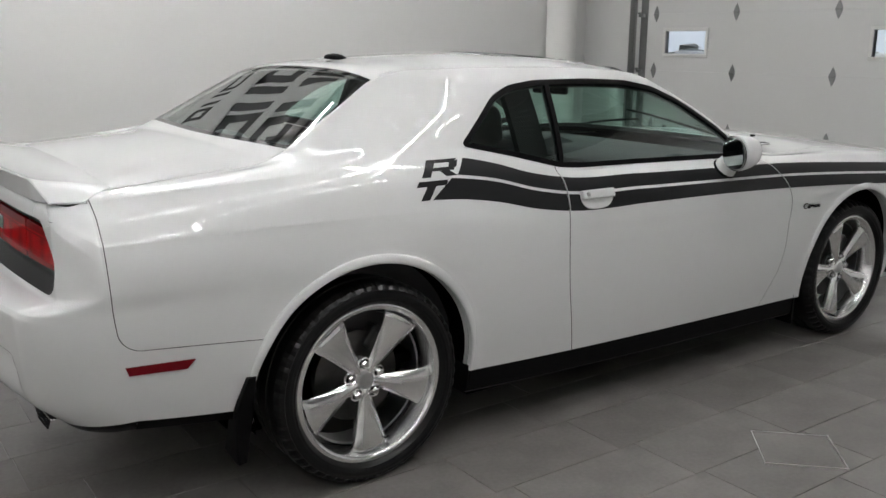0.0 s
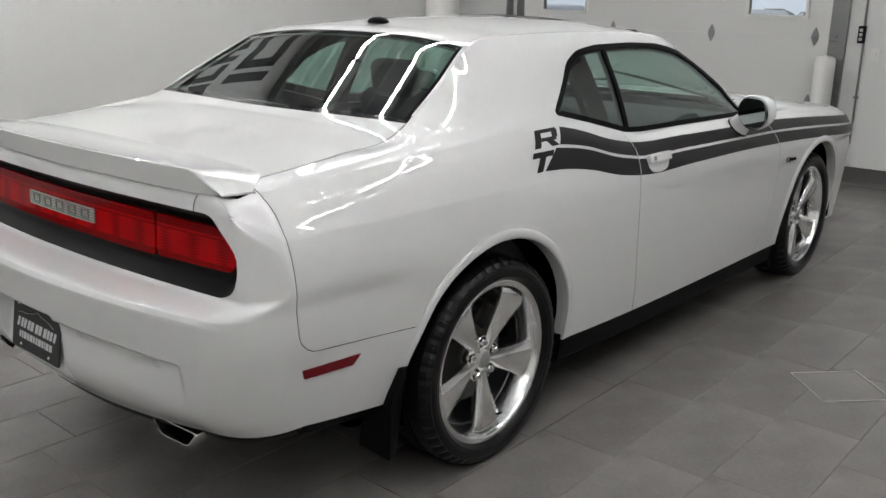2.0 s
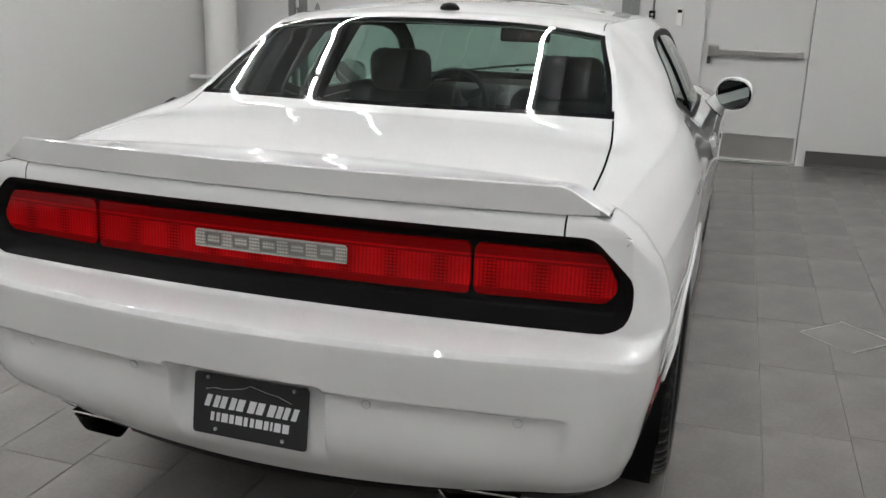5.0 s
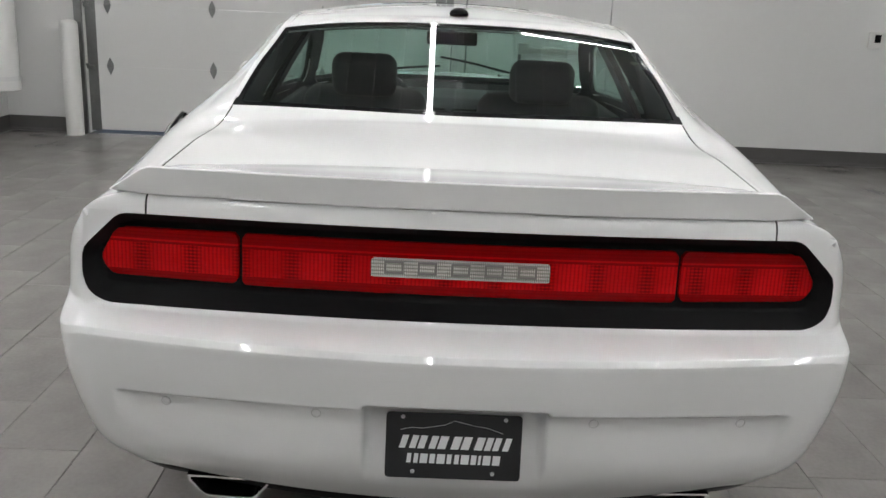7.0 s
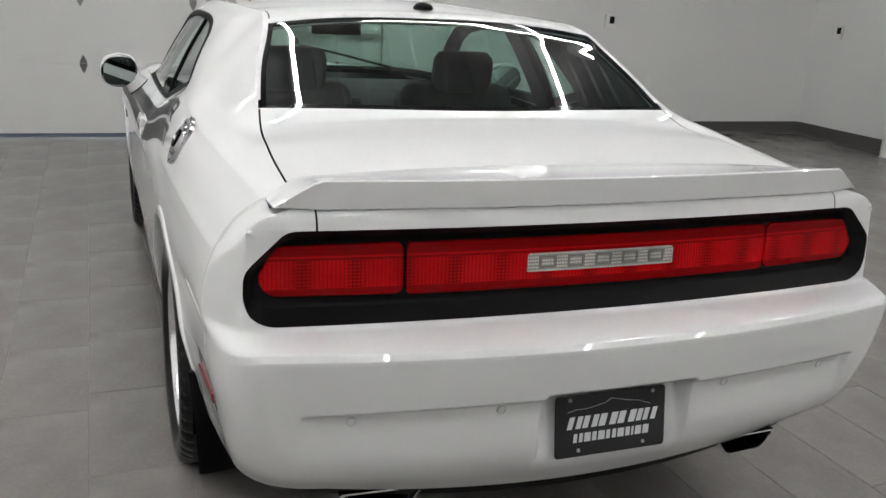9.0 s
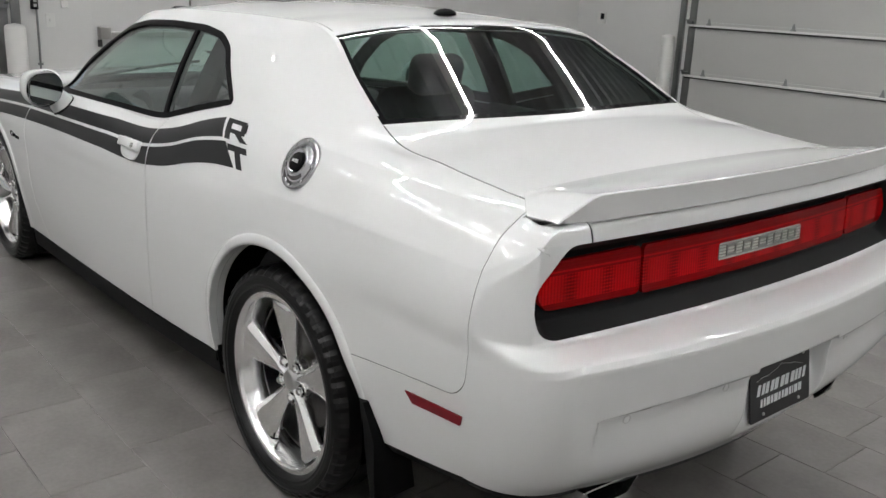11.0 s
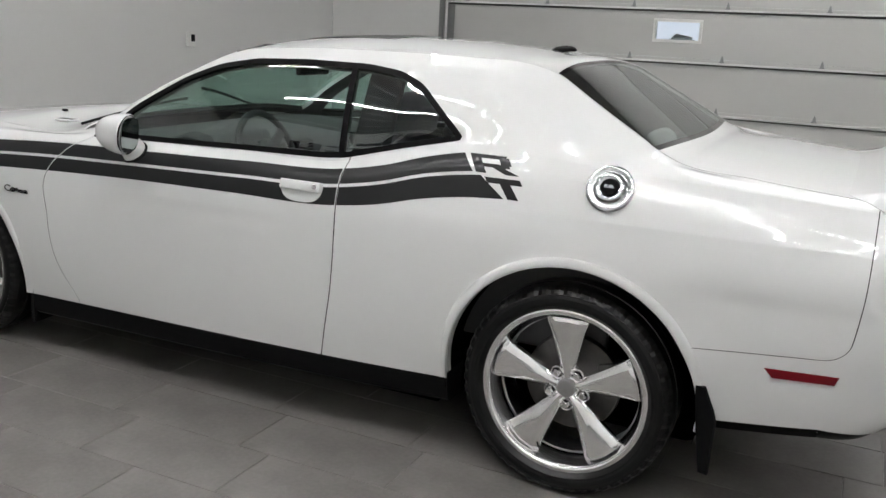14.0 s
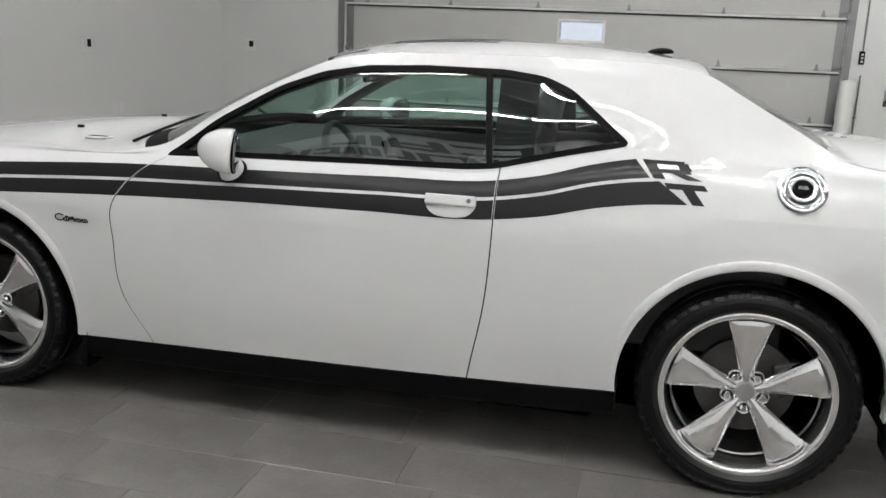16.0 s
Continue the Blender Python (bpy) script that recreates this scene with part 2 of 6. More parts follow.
def sweep(points, radius, n=10):
    """A round bar along a line of points."""
    bm = bmesh.new()
    pts = [Vector(p) for p in points]
    rings = []
    for i, p in enumerate(pts):
        d = (pts[min(i + 1, len(pts) - 1)] - pts[max(i - 1, 0)]).normalized()
        a = d.orthogonal().normalized() if i == 0 else (a - d * a.dot(d)).normalized()
        b = d.cross(a)
        rings.append([bm.verts.new(p + radius * (math.cos(2 * math.pi * k / n) * a + math.sin(2 * math.pi * k / n) * b)) for k in range(n)])
    for p, q in zip(rings, rings[1:]):
        for k in range(n):
            bm.faces.new((p[k], p[(k + 1) % n], q[(k + 1) % n], q[k]))
    bm.faces.new(rings[0][::-1]), bm.faces.new(rings[-1])
    bmesh.ops.recalc_face_normals(bm, faces=bm.faces[:])
    return bm


def prof(*flat):
    """A smooth curve through knots (x, value), as a function of arrays."""
    k = np.array(flat, float).reshape(-1, 2)
    xs, vs = k[:, 0], k[:, 1]
    slope = np.diff(vs) / np.diff(xs)
    tang = np.concatenate(([slope[0]], (slope[:-1] * np.diff(xs)[1:] + slope[1:] * np.diff(xs)[:-1]) / (xs[2:] - xs[:-2]), [slope[-1]]))

    def value(x):
        x = np.asarray(x, float)
        i = np.clip(np.searchsorted(xs, x) - 1, 0, len(xs) - 2)
        h = xs[i + 1] - xs[i]
        t = np.clip((x - xs[i]) / h, 0, 1)
        out = (2 * t**3 - 3 * t**2 + 1) * vs[i] + (t**3 - 2 * t**2 + t) * h * tang[i] + (-2 * t**3 + 3 * t**2) * vs[i + 1] + (t**3 - t**2) * h * tang[i + 1]
        return out + np.where(x < xs[0], (x - xs[0]) * tang[0], 0) + np.where(x > xs[-1], (x - xs[-1]) * tang[-1], 0)

    return value


def step(a, b, x):
    t = np.clip((np.asarray(x, float) - a) / (b - a), 0, 1)
    return t * t * (3 - 2 * t)


# ---- the room ----
def slab(name, pieces, material, label, kind="structure"):
    bm = bmesh.new()
    for p in pieces:
        box(*p, bm=bm)
    ob = part(name, bm, material)
    return tagged(ob, label, "wall" if "wall" in name else "", kind=kind)


A0, A1, A_TOP = 0.0, 3.52, 3.05          # garage door in the front wall, along y
D0, D1, D_TOP = -1.62, -0.68, 2.08       # door beside it
B0, B1, B_TOP = -1.55, 4.34, 3.05        # garage door in the right-hand wall, along x
E0, E1 = -2.95, -1.98                    # door beside that one
slab("wall_front", [(X_FRONT, X_FRONT + 0.25, Y_RIGHT - 0.25, D0, 0, Z_TOP), (X_FRONT, X_FRONT + 0.25, D0, D1, D_TOP, Z_TOP),
                    (X_FRONT, X_FRONT + 0.25, D1, A0, 0, Z_TOP), (X_FRONT, X_FRONT + 0.25, A0, A1, A_TOP, Z_TOP),
                    (X_FRONT, X_FRONT + 0.25, A1, Y_LEFT + 0.25, 0, Z_TOP)], WALL, "off-white painted wall with a garage door and a steel door")
slab("wall_right", [(X_BACK - 0.25, E0, Y_RIGHT - 0.25, Y_RIGHT, 0, Z_TOP), (E0, E1, Y_RIGHT - 0.25, Y_RIGHT, D_TOP, Z_TOP),
                    (E1, B0, Y_RIGHT - 0.25, Y_RIGHT, 0, Z_TOP), (B0, B1, Y_RIGHT - 0.25, Y_RIGHT, B_TOP, Z_TOP),
                    (B1, X_FRONT, Y_RIGHT - 0.25, Y_RIGHT, 0, Z_TOP)], WALL, "off-white painted wall with a wide garage door")
slab("wall_left", [(X_BACK - 0.25, X_FRONT, Y_LEFT, Y_LEFT + 0.25, 0, Z_TOP)], WALL, "plain off-white painted wall")
slab("wall_back", [(X_BACK - 0.25, X_BACK, Y_RIGHT, Y_LEFT, 0, Z_TOP)], WALL, "plain off-white painted wall")

# grey ceiling of ribbed metal sheets, ribs along the room
bm = bmesh.new()
y, ribs = Y_RIGHT - 0.25, []
while y < Y_LEFT + 0.25:
    ribs += [(y, 0.0), (y + 0.18, 0.0), (y + 0.187, -0.05), (y + 0.228, -0.05), (y + 0.235, 0.0)]
    y += 0.235
rows = [[bm.verts.new((x, min(a, Y_LEFT + 0.25), Z_TOP + b)) for a, b in ribs] for x in (X_BACK - 0.25, X_FRONT + 0.25)]
for i in range(len(ribs) - 1):
    bm.faces.new((rows[0][i], rows[1][i], rows[1][i + 1], rows[0][i + 1]))
bmesh.ops.remove_doubles(bm, verts=bm.verts[:], dist=1e-5)
box(X_BACK - 0.25, X_FRONT + 0.25, Y_RIGHT - 0.25, Y_LEFT + 0.25, Z_TOP + 0.03, Z_TOP + 0.13, bm=bm)
tagged(part("ceiling", bm, CEILING), "grey painted ribbed metal sheet ceiling", "ceiling", kind="structure")

# cove base along the walls
def cove(name, pts):
    """A dark skirting of coved section along a straight run: pts are its two ends, and the way into the room."""
    (x0, y0), (x1, y1), (nx, ny) = pts
    bm = bmesh.new()
    outline = [(0.002, 0.15), (0.012, 0.148), (0.013, 0.03), (0.03, 0.008), (0.06, 0.003), (0.002, 0.003)]
    rings = [[bm.verts.new((x + nx * d, y + ny * d, z)) for d, z in outline] for x, y in ((x0, y0), (x1, y1))]
    for i in range(len(outline)):
        j = (i + 1) % len(outline)
        bm.faces.new((rings[0][i], rings[1][i], rings[1][j], rings[0][j]))
    bm.faces.new(rings[0]), bm.faces.new(rings[1][::-1])
    bmesh.ops.recalc_face_normals(bm, faces=bm.faces[:])
    tagged(part(name, bm, BASE), "dark grey coved tile skirting along the wall", "baseboard", kind="structure")


cove("baseboard", ((X_FRONT, Y_RIGHT), (X_FRONT, D0 - 0.08), (-1, 0)))
cove("baseboard", ((X_FRONT, D1 + 0.08), (X_FRONT, A0 - 0.05), (-1, 0)))
cove("baseboard", ((X_FRONT, A1 + 0.06), (X_FRONT, Y_LEFT), (-1, 0)))
cove("baseboard", ((X_BACK, Y_LEFT), (X_FRONT, Y_LEFT), (0, -1)))
cove("baseboard", ((B1 + 0.06, Y_RIGHT), (X_FRONT, Y_RIGHT), (0, 1)))
cove("baseboard", ((E1 + 0.08, Y_RIGHT), (B0 - 0.05, Y_RIGHT), (0, 1)))
cove("baseboard", ((X_BACK, Y_RIGHT), (E0 - 0.08, Y_RIGHT), (0, 1)))
cove("baseboard", ((X_BACK, Y_RIGHT), (X_BACK, Y_LEFT), (1, 0)))

# ground outside, with parked vehicles seen through the door panes
bm = bmesh.new()
bmesh.ops.create_grid(bm, x_segments=40, y_segments=40, size=400)
for v in bm.verts:
    v.co.z = -0.06
tagged(part("ground", bm, mat("grey_yard", (0.30, 0.30, 0.31), 0.9, grain=0.4, scale=2, stain=0.4)), "grey paved yard outside the building", "ground", kind="structure")


def parked(name, m, paint, label):
    """A distant parked vehicle: body, cabin glass and wheels."""
    root = thing(name, label, "car", group="vehicles in the yard")
    side = [(-2.2, 0.35), (-2.25, 0.75), (-2.1, 0.95), (-1.5, 1.0), (-1.0, 1.45), (0.4, 1.48), (1.1, 1.02), (2.0, 0.9), (2.25, 0.65), (2.2, 0.35)]
    part("body", moved(prism(side, 1.7, 0.06), pose(0, -0.85, 0, 90, 0, 0)), paint, root, smooth=True)
    cabin = [(-1.3, 1.02), (-0.92, 1.36), (0.36, 1.38), (0.9, 1.04)]
    part("window", moved(prism(cabin, 1.72), pose(0, -0.86, 0, 90, 0, 0)), BLACK_TRIM, root)
    for x in (-1.35, 1.4):
        for y in (-0.78, 0.78):
            part("wheel", moved(lathe([(0.0, -0.1), (0.32, -0.1), (0.33, 0.0), (0.32, 0.1), (0.0, 0.1)], 24), pose(x, y, 0.28)), RUBBER, root)
    root.matrix_basis = m


parked("parked_car", pose(15.0, 9.3, -0.06, 0, 0, 70), OUT_CAR, "pale grey car parked in the yard outside")
parked("parked_car", pose(18.0, 3.4, -0.06, 0, 0, 100), OUT_CAR, "pale grey car parked in the yard outside")
parked("parked_car", pose(14.5, 5.0, -0.06, 0, 0, 80), WHITE_PLASTIC, "white car parked in the yard outside")
parked("parked_car", pose(0.5, -17.0, -0.06, 0, 0, 15), OUT_CAR, "pale grey car parked in the yard outside")

for q in ((45, 45.5, -60, 60, -0.06, 14), (-40, 60, -50.5, -50, -0.06, 14)):
    tagged(part("backdrop", box(*q), OUT_DAY), "bright hazy daylight beyond the yard", "sky", kind="structure")

# hazy far woods behind the yard
rng = random.Random(7)
V, F = [], []
for spot in range(420):
    along, size = rng.uniform(-60, 70), rng.uniform(0.35, 0.6)
    far = rng.uniform(42, 46)
    cx, cy = (along, -far) if spot % 2 else (40 + (far - 42) * 0.8, along)
    cz = abs(rng.gauss(0, 0.25)) + 0.15 * math.sin(along * 0.7) + 0.65
    base = len(V)
    for k in range(12):
        a, b = k * 2.4, math.acos(1 - 2 * (k + 0.5) / 12)
        r = size * rng.uniform(0.6, 1.2)
        V.append((cx + 1.8 * r * math.sin(b) * math.cos(a), cy + 1.8 * r * math.sin(b) * math.sin(a), max(cz + 0.8 * r * math.cos(b), -0.05)))
    for k in range(10):
        F += [(base + k, base + k + 1, base + k + 2), (base + k, base + k + 2, base + (k + 5) % 12)]
me = bpy.data.meshes.new("far_woods")
me.from_pydata(V, [], F)
me.materials.append(FAR_GREEN)
tagged(new("far_woods", me), "hazy dark green line of trees beyond the yard", "trees", kind="stuff")


def garage_door(name, width, ribs, panes, hinges, label, m):
    """A sectional door in its own frame: across x, facing -y, up z. Sections, hinges, side tracks and panes are parts."""
    root = thing(name, label, "garage door", kind="structure")
    seams = [0.03] + [q + (0.035 if ribs else 0.0) for q in (0.665, 1.255, 1.845, 2.435)] + [3.05]
    for k in range(5):
        z0, z1 = seams[k] + 0.0008, seams[k + 1] - 0.0008
        cuts = [p for p in panes if p[2] > z0 and p[3] < z1]
        bm = bmesh.new()
        xs = [0.0] + [c for p in sorted(cuts) for c in p[:2]] + [width]
        for i, (a, b) in enumerate(zip(xs, xs[1:])):
            if i % 2 == 0:
                box(a, b, 0.0, 0.045, z0, z1, bm=bm)
            else:
                p = sorted(cuts)[i // 2]
                box(a, b, 0.0, 0.045, z0, p[2], bm=bm), box(a, b, 0.0, 0.045, p[3], z1, bm=bm)
        # shallow pressed lines along the section
        n = 0 if ribs else 6
        for j in range(1, n):
            zz = z0 + (z1 - z0) * j / n
            for i, (a, b) in enumerate(zip(xs, xs[1:])):
                if i % 2 == 0:
                    box(a + 0.02, b - 0.02, -0.0015, 0.002, zz - 0.012, zz + 0.012, bm=bm)
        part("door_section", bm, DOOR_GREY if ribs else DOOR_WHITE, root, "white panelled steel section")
        if ribs and k:
            z = seams[k]
            bm = box(0.02, width - 0.02, -0.055, -0.001, z - 0.040, z - 0.034)
            box(0.02, width - 0.02, -0.055, -0.050, z - 0.055, z - 0.034, bm=bm)
            box(0.02, width - 0.02, -0.030, -0.001, z - 0.048, z - 0.041, bm=bm)
            part("stiffener", bm, WHITE_PLASTIC, root, "painted steel ledge along the seam")
            # dark strip drawn as the shadow line that falls below the ledge
            part("ledge_shade", box(0.02, width - 0.02, -0.006, -0.001, z - 0.076, z - 0.056), SEAL_AND_SHADE, root, "dark strip standing in for the shadow under the ledge")
    for a, b, c, d in panes:
        bm = bmesh.new()
        for q in ((a - 0.035, b + 0.035, -0.012, 0.05, d, d + 0.035), (a - 0.035, b + 0.035, -0.012, 0.05, c - 0.035, c), (a - 0.035, a, -0.012, 0.05, c, d), (b, b + 0.035, -0.012, 0.05, c, d)):
            box(*q, bevel=0.004, bm=bm)
        w = part("window_frame", bm, WHITE_PLASTIC, root, "white plastic window frame")
        pane = part("pane", box(a, b, 0.018, 0.024, c, d), PANE, w)
        pane.visible_shadow = False
    for x in hinges:
        for z in seams[1:5]:
            bm = bmesh.new()
            if ribs:
                moved(join(bm, prism([(-0.024, 0), (0.024, 0), (0.018, 0.03), (0.006, 0.075), (-0.006, 0.075), (-0.018, 0.03)], 0.012, 0.003)), pose(0, -0.013, z - 0.032, 90, 0, 0))
                box(-0.03, 0.03, -0.02, -0.001, z - 0.034, z - 0.022, bm=bm)
            else:
                moved(join(bm, prism([(0, -0.085), (0.014, -0.06), (0.032, -0.02), (0.032, 0.02), (0.014, 0.06), (0, 0.085), (-0.014, 0.06), (-0.032, 0.02), (-0.032, -0.02), (-0.014, -0.06)], 0.006, 0.002)), pose(0, -0.007, z, 90, 0, 0))
                join(bm, moved(lathe([(0.0, -0.03), (0.008, -0.03), (0.008, 0.03), (0.0, 0.03)], 10), pose(0, -0.012, z, 0, 0, 90)))
            moved(bm, pose(x, 0, 0))
            part("hinge", bm, GALV, root, "zinc-plated hinge plate")
    for x, s in ((0.0, 1), (width, -1)):
        bm = box(x - s * 0.065, x - s * 0.005, -0.10, -0.03, 0.0, 3.0)
        box(x - s * 0.075, x - s * 0.065, -0.10, 0.0, 0.0, 3.0, bm=bm)
        part("track", bm, GALV, root, "galvanised vertical track")
        part("seal", box(x - s * 0.105, x - s * 0.076, -0.055, -0.002, 0.0, 3.03), SEAL_AND_SHADE, root, "dark rubber seal")
        bm = box(x, x + s * 0.10, -0.004, -0.0005, 0.02, 3.0)
        part("end_stile", bm, GALV, root, "galvanised end stile")
        for z in seams[1:5]:
            bm = box(x - s * 0.06, x + s * 0.07, -0.045, -0.005, z - 0.03, z + 0.005, 0.004)
            join(bm, moved(lathe([(0.0, -0.05), (0.011, -0.05), (0.011, 0.05), (0.0, 0.05)], 10), pose(x - s * 0.02, -0.05, z + 0.012, 0, 0, 90)))
            part("roller", bm, GALV, root)
    root.matrix_basis = m
    return root


# front door: its across-axis runs from the left jamb (high y) to the right one
garage_door("garage_door_1", A1 - A0, False, [(A1 - 3.155, A1 - 2.635, 1.435, 1.665), (A1 - 0.85, A1 - 0.33, 1.435, 1.665)], [A1 - 2.28, A1 - 1.2, A1 - 0.02 - 0.2, A1 - 3.3],
            "white sectional garage door with small windows", pose(X_FRONT + 0.06, A1, 0, 0, 0, -90))
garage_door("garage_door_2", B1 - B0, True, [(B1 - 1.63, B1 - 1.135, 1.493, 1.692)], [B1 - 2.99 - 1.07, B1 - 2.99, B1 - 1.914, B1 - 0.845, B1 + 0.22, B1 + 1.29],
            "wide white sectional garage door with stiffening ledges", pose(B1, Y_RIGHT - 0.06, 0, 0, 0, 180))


# ---- the car: its skin is lofted from a few smooth level lines, then cut into panels ----
car = thing("car", "white two-door coupe with charcoal side stripes, parked on the tiled floor", "car", (1.4, 0, 0))
REAR_AXLE, FRONT_AXLE, HUB_Z, ARCH = 0.0, 2.946, 0.362, 0.43


class Level:
    """One line round the car: half width and height along its side, and its place across the tail and nose."""

    def __init__(self, y, z, tail_x=None, tail_z=0.0, tail_rise=0.0, corner=0.1, start=-0.86, bow=0.115, pull=0.62):
        self.y, self.z, self.tail_x, self.tail_z, self.tail_rise = prof(*y), prof(*z), tail_x, tail_z, tail_rise
        self.corner, self.start, self.bow, self.pull = corner, start, bow, pull


LEVELS = [
    Level((-0.9, 0.855, -0.45, 0.880, 0.45, 0.915, 1.5, 0.925, 2.5, 0.915, 3.4, 0.89, 3.8, 0.86), (-0.95, 0.425, -0.78, 0.397, -0.5, 0.365, 0.44, 0.318, 2.46, 0.274, 3.8, 0.24), -1.03, 0.355, 0.06, 0.19, -0.78),
    Level((-0.9, 0.878, -0.45, 0.905, 0.45, 0.938, 1.5, 0.946, 2.5, 0.942, 3.4, 0.915, 3.8, 0.88), (-0.95, 0.48, 3.8, 0.43), -1.115, 0.465, 0.02, 0.15, -0.83),
    Level((-0.9, 0.900, -0.6, 0.913, -0.4, 0.929, 0.45, 0.949, 1.5, 0.953, 2.5, 0.955, 3.4, 0.93, 3.8, 0.89), (-0.95, 0.585, 3.8, 0.56), -1.148, 0.595, 0.0, 0.105, -0.85),
    Level((-0.9, 0.915, -0.6, 0.923, -0.3, 0.936, 0.45, 0.953, 1.5, 0.956, 2.5, 0.958, 3.4, 0.935, 3.8, 0.895), (-0.95, 0.66, 3.8, 0.63), -1.160, 0.665, 0.006, 0.10, -0.86),
    Level((-0.9, 0.921, -0.6, 0.928, -0.3, 0.940, 0.45, 0.955, 1.5, 0.957, 2.5, 0.960, 3.4, 0.94, 3.8, 0.895), (-0.95, 0.735, 3.8, 0.70), -1.170, 0.763, 0.008, 0.095, -0.86),
    Level((-0.9, 0.922, -0.6, 0.929, -0.3, 0.943, 0.45, 0.956, 1.5, 0.958, 2.5, 0.961, 3.4, 0.94, 3.8, 0.89), (-0.95, 0.765, 3.8, 0.725), -1.158, 0.779, 0.008, 0.085, -0.86),
    Level((-0.9, 0.930, -0.6, 0.936, -0.3, 0.946, 0.45, 0.956, 1.5, 0.958, 2.5, 0.962, 3.4, 0.94, 3.8, 0.885), (-0.95, 0.81, 3.8, 0.76), -1.035, 0.802, 0.0, 0.075, -0.86, 0.075, 0.35),
    Level((-0.9, 0.919, -0.6, 0.929, -0.1, 0.941, 0.45, 0.950, 0.9, 0.957, 2.3, 0.961, 3.0, 0.961, 3.6, 0.925, 3.8, 0.87), (-0.95, 0.900, -0.1, 0.908, 0.45, 0.899, 0.9, 0.850, 2.3, 0.825, 3.0, 0.80, 3.8, 0.775), -1.020, 1.022, 0.0, 0.075, -0.86, 0.064, 0.25),
    Level((-0.9, 0.899, -0.6, 0.918, -0.1, 0.935, 0.45, 0.937, 0.9, 0.947, 2.3, 0.946, 3.0, 0.942, 3.6, 0.90, 3.8, 0.85), (-0.95, 0.952, -0.5, 0.957, -0.1, 0.958, 0.2, 0.953, 0.45, 0.945, 0.9, 0.922, 2.3, 0.905, 3.0, 0.88, 3.8, 0.83), -1.016, 1.041, 0.0, 0.080, -0.86, 0.064, 0.25),
    Level((-0.9, 0.846, -0.6, 0.868, -0.1, 0.895, 0.25, 0.891, 0.45, 0.889, 0.9, 0.918, 1.5, 0.918, 2.3, 0.915, 3.0, 0.90, 3.6, 0.86, 3.8, 0.82), (-0.95, 1.018, -0.5, 1.040, -0.1, 1.060, 0.45, 1.070, 0.9, 0.988, 1.5, 0.98, 2.3, 0.965, 3.0, 0.935, 3.8, 0.88), -1.008, 1.059, 0.0, 0.08, -0.86, 0.075, 0.3),
    Level((-0.9, 0.792, -0.6, 0.822, -0.1, 0.858, 0.2, 0.850, 0.45, 0.828, 0.9, 0.863, 1.5, 0.863, 2.1, 0.850, 2.5, 0.85, 3.0, 0.83, 3.6, 0.79, 3.8, 0.76), (-0.95, 1.052, -0.5, 1.082, -0.1, 1.108, 0.2, 1.130, 0.45, 1.140, 0.66, 1.095, 0.9, 1.036, 1.35, 1.026, 2.1, 1.004, 2.5, 0.99, 3.0, 0.968, 3.8, 0.905), -0.985, 1.066, 0.0, 0.09, -0.86, 0.10, 0.4),
]
UPPER = [
    (prof(-0.9, 0.768, -0.5, 0.780, -0.2, 0.775, 0.0, 0.772, 0.2, 0.768, 0.45, 0.772, 0.9, 0.791, 1.5, 0.791, 1.8, 0.79, 2.1, 0.805, 2.3, 0.79, 2.95, 0.745, 3.8, 0.68),
     prof(-0.9, 1.066, -0.5, 1.099, -0.2, 1.135, 0.0, 1.168, 0.2, 1.212, 0.45, 1.235, 0.9, 1.20, 1.5, 1.195, 1.8, 1.14, 2.1, 1.04, 2.3, 1.002, 2.95, 0.985, 3.8, 0.92)),
    (prof(-0.9, 0.745, -0.5, 0.730, -0.2, 0.700, 0.0, 0.663, 0.2, 0.607, 0.32, 0.592, 0.5, 0.606, 0.9, 0.630, 1.3, 0.637, 1.55, 0.646, 1.75, 0.670, 2.0, 0.722, 2.2, 0.768, 2.35, 0.765, 2.95, 0.70, 3.8, 0.62),
     prof(-0.9, 1.073, -0.5, 1.106, -0.25, 1.134, -0.2, 1.155, -0.15, 1.1830, -0.1, 1.2110, 0.0, 1.2670, 0.1, 1.3230, 0.2, 1.3780, 0.32, 1.409, 0.5, 1.418, 0.9, 1.422, 1.3, 1.412, 1.55, 1.383, 1.75, 1.30, 2.0, 1.165, 2.2, 1.035, 2.35, 1.003, 2.95, 0.990, 3.8, 0.925)),
]
CENTRE_Z = prof(-0.95, 1.090, -0.6, 1.122, -0.3, 1.147, -0.262, 1.1505, -0.244, 1.158, -0.225, 1.1685, -0.16, 1.2052, -0.1, 1.2390, 0.0, 1.2950, 0.1, 1.3505, 0.2, 1.4050, 0.235, 1.4225, 0.26, 1.4290, 0.34, 1.438, 0.5, 1.455, 0.9, 1.474, 1.3, 1.466, 1.55, 1.438, 1.7, 1.403, 2.0, 1.278, 2.2, 1.178, 2.42, 1.058, 2.5, 1.035, 2.95, 1.026, 3.8, 0.945)
EDGE_Y = UPPER[1][0]
SEGS = [5, 6, 16, 9, 5, 6, 20, 7, 6, 6, 10, 10, 20]
SHARP = {4, 5, 6, 7, 8, 10, 12, 13}
NOSE = 3.86
NR, NC, NS, NF = 56, 20, 240, 10


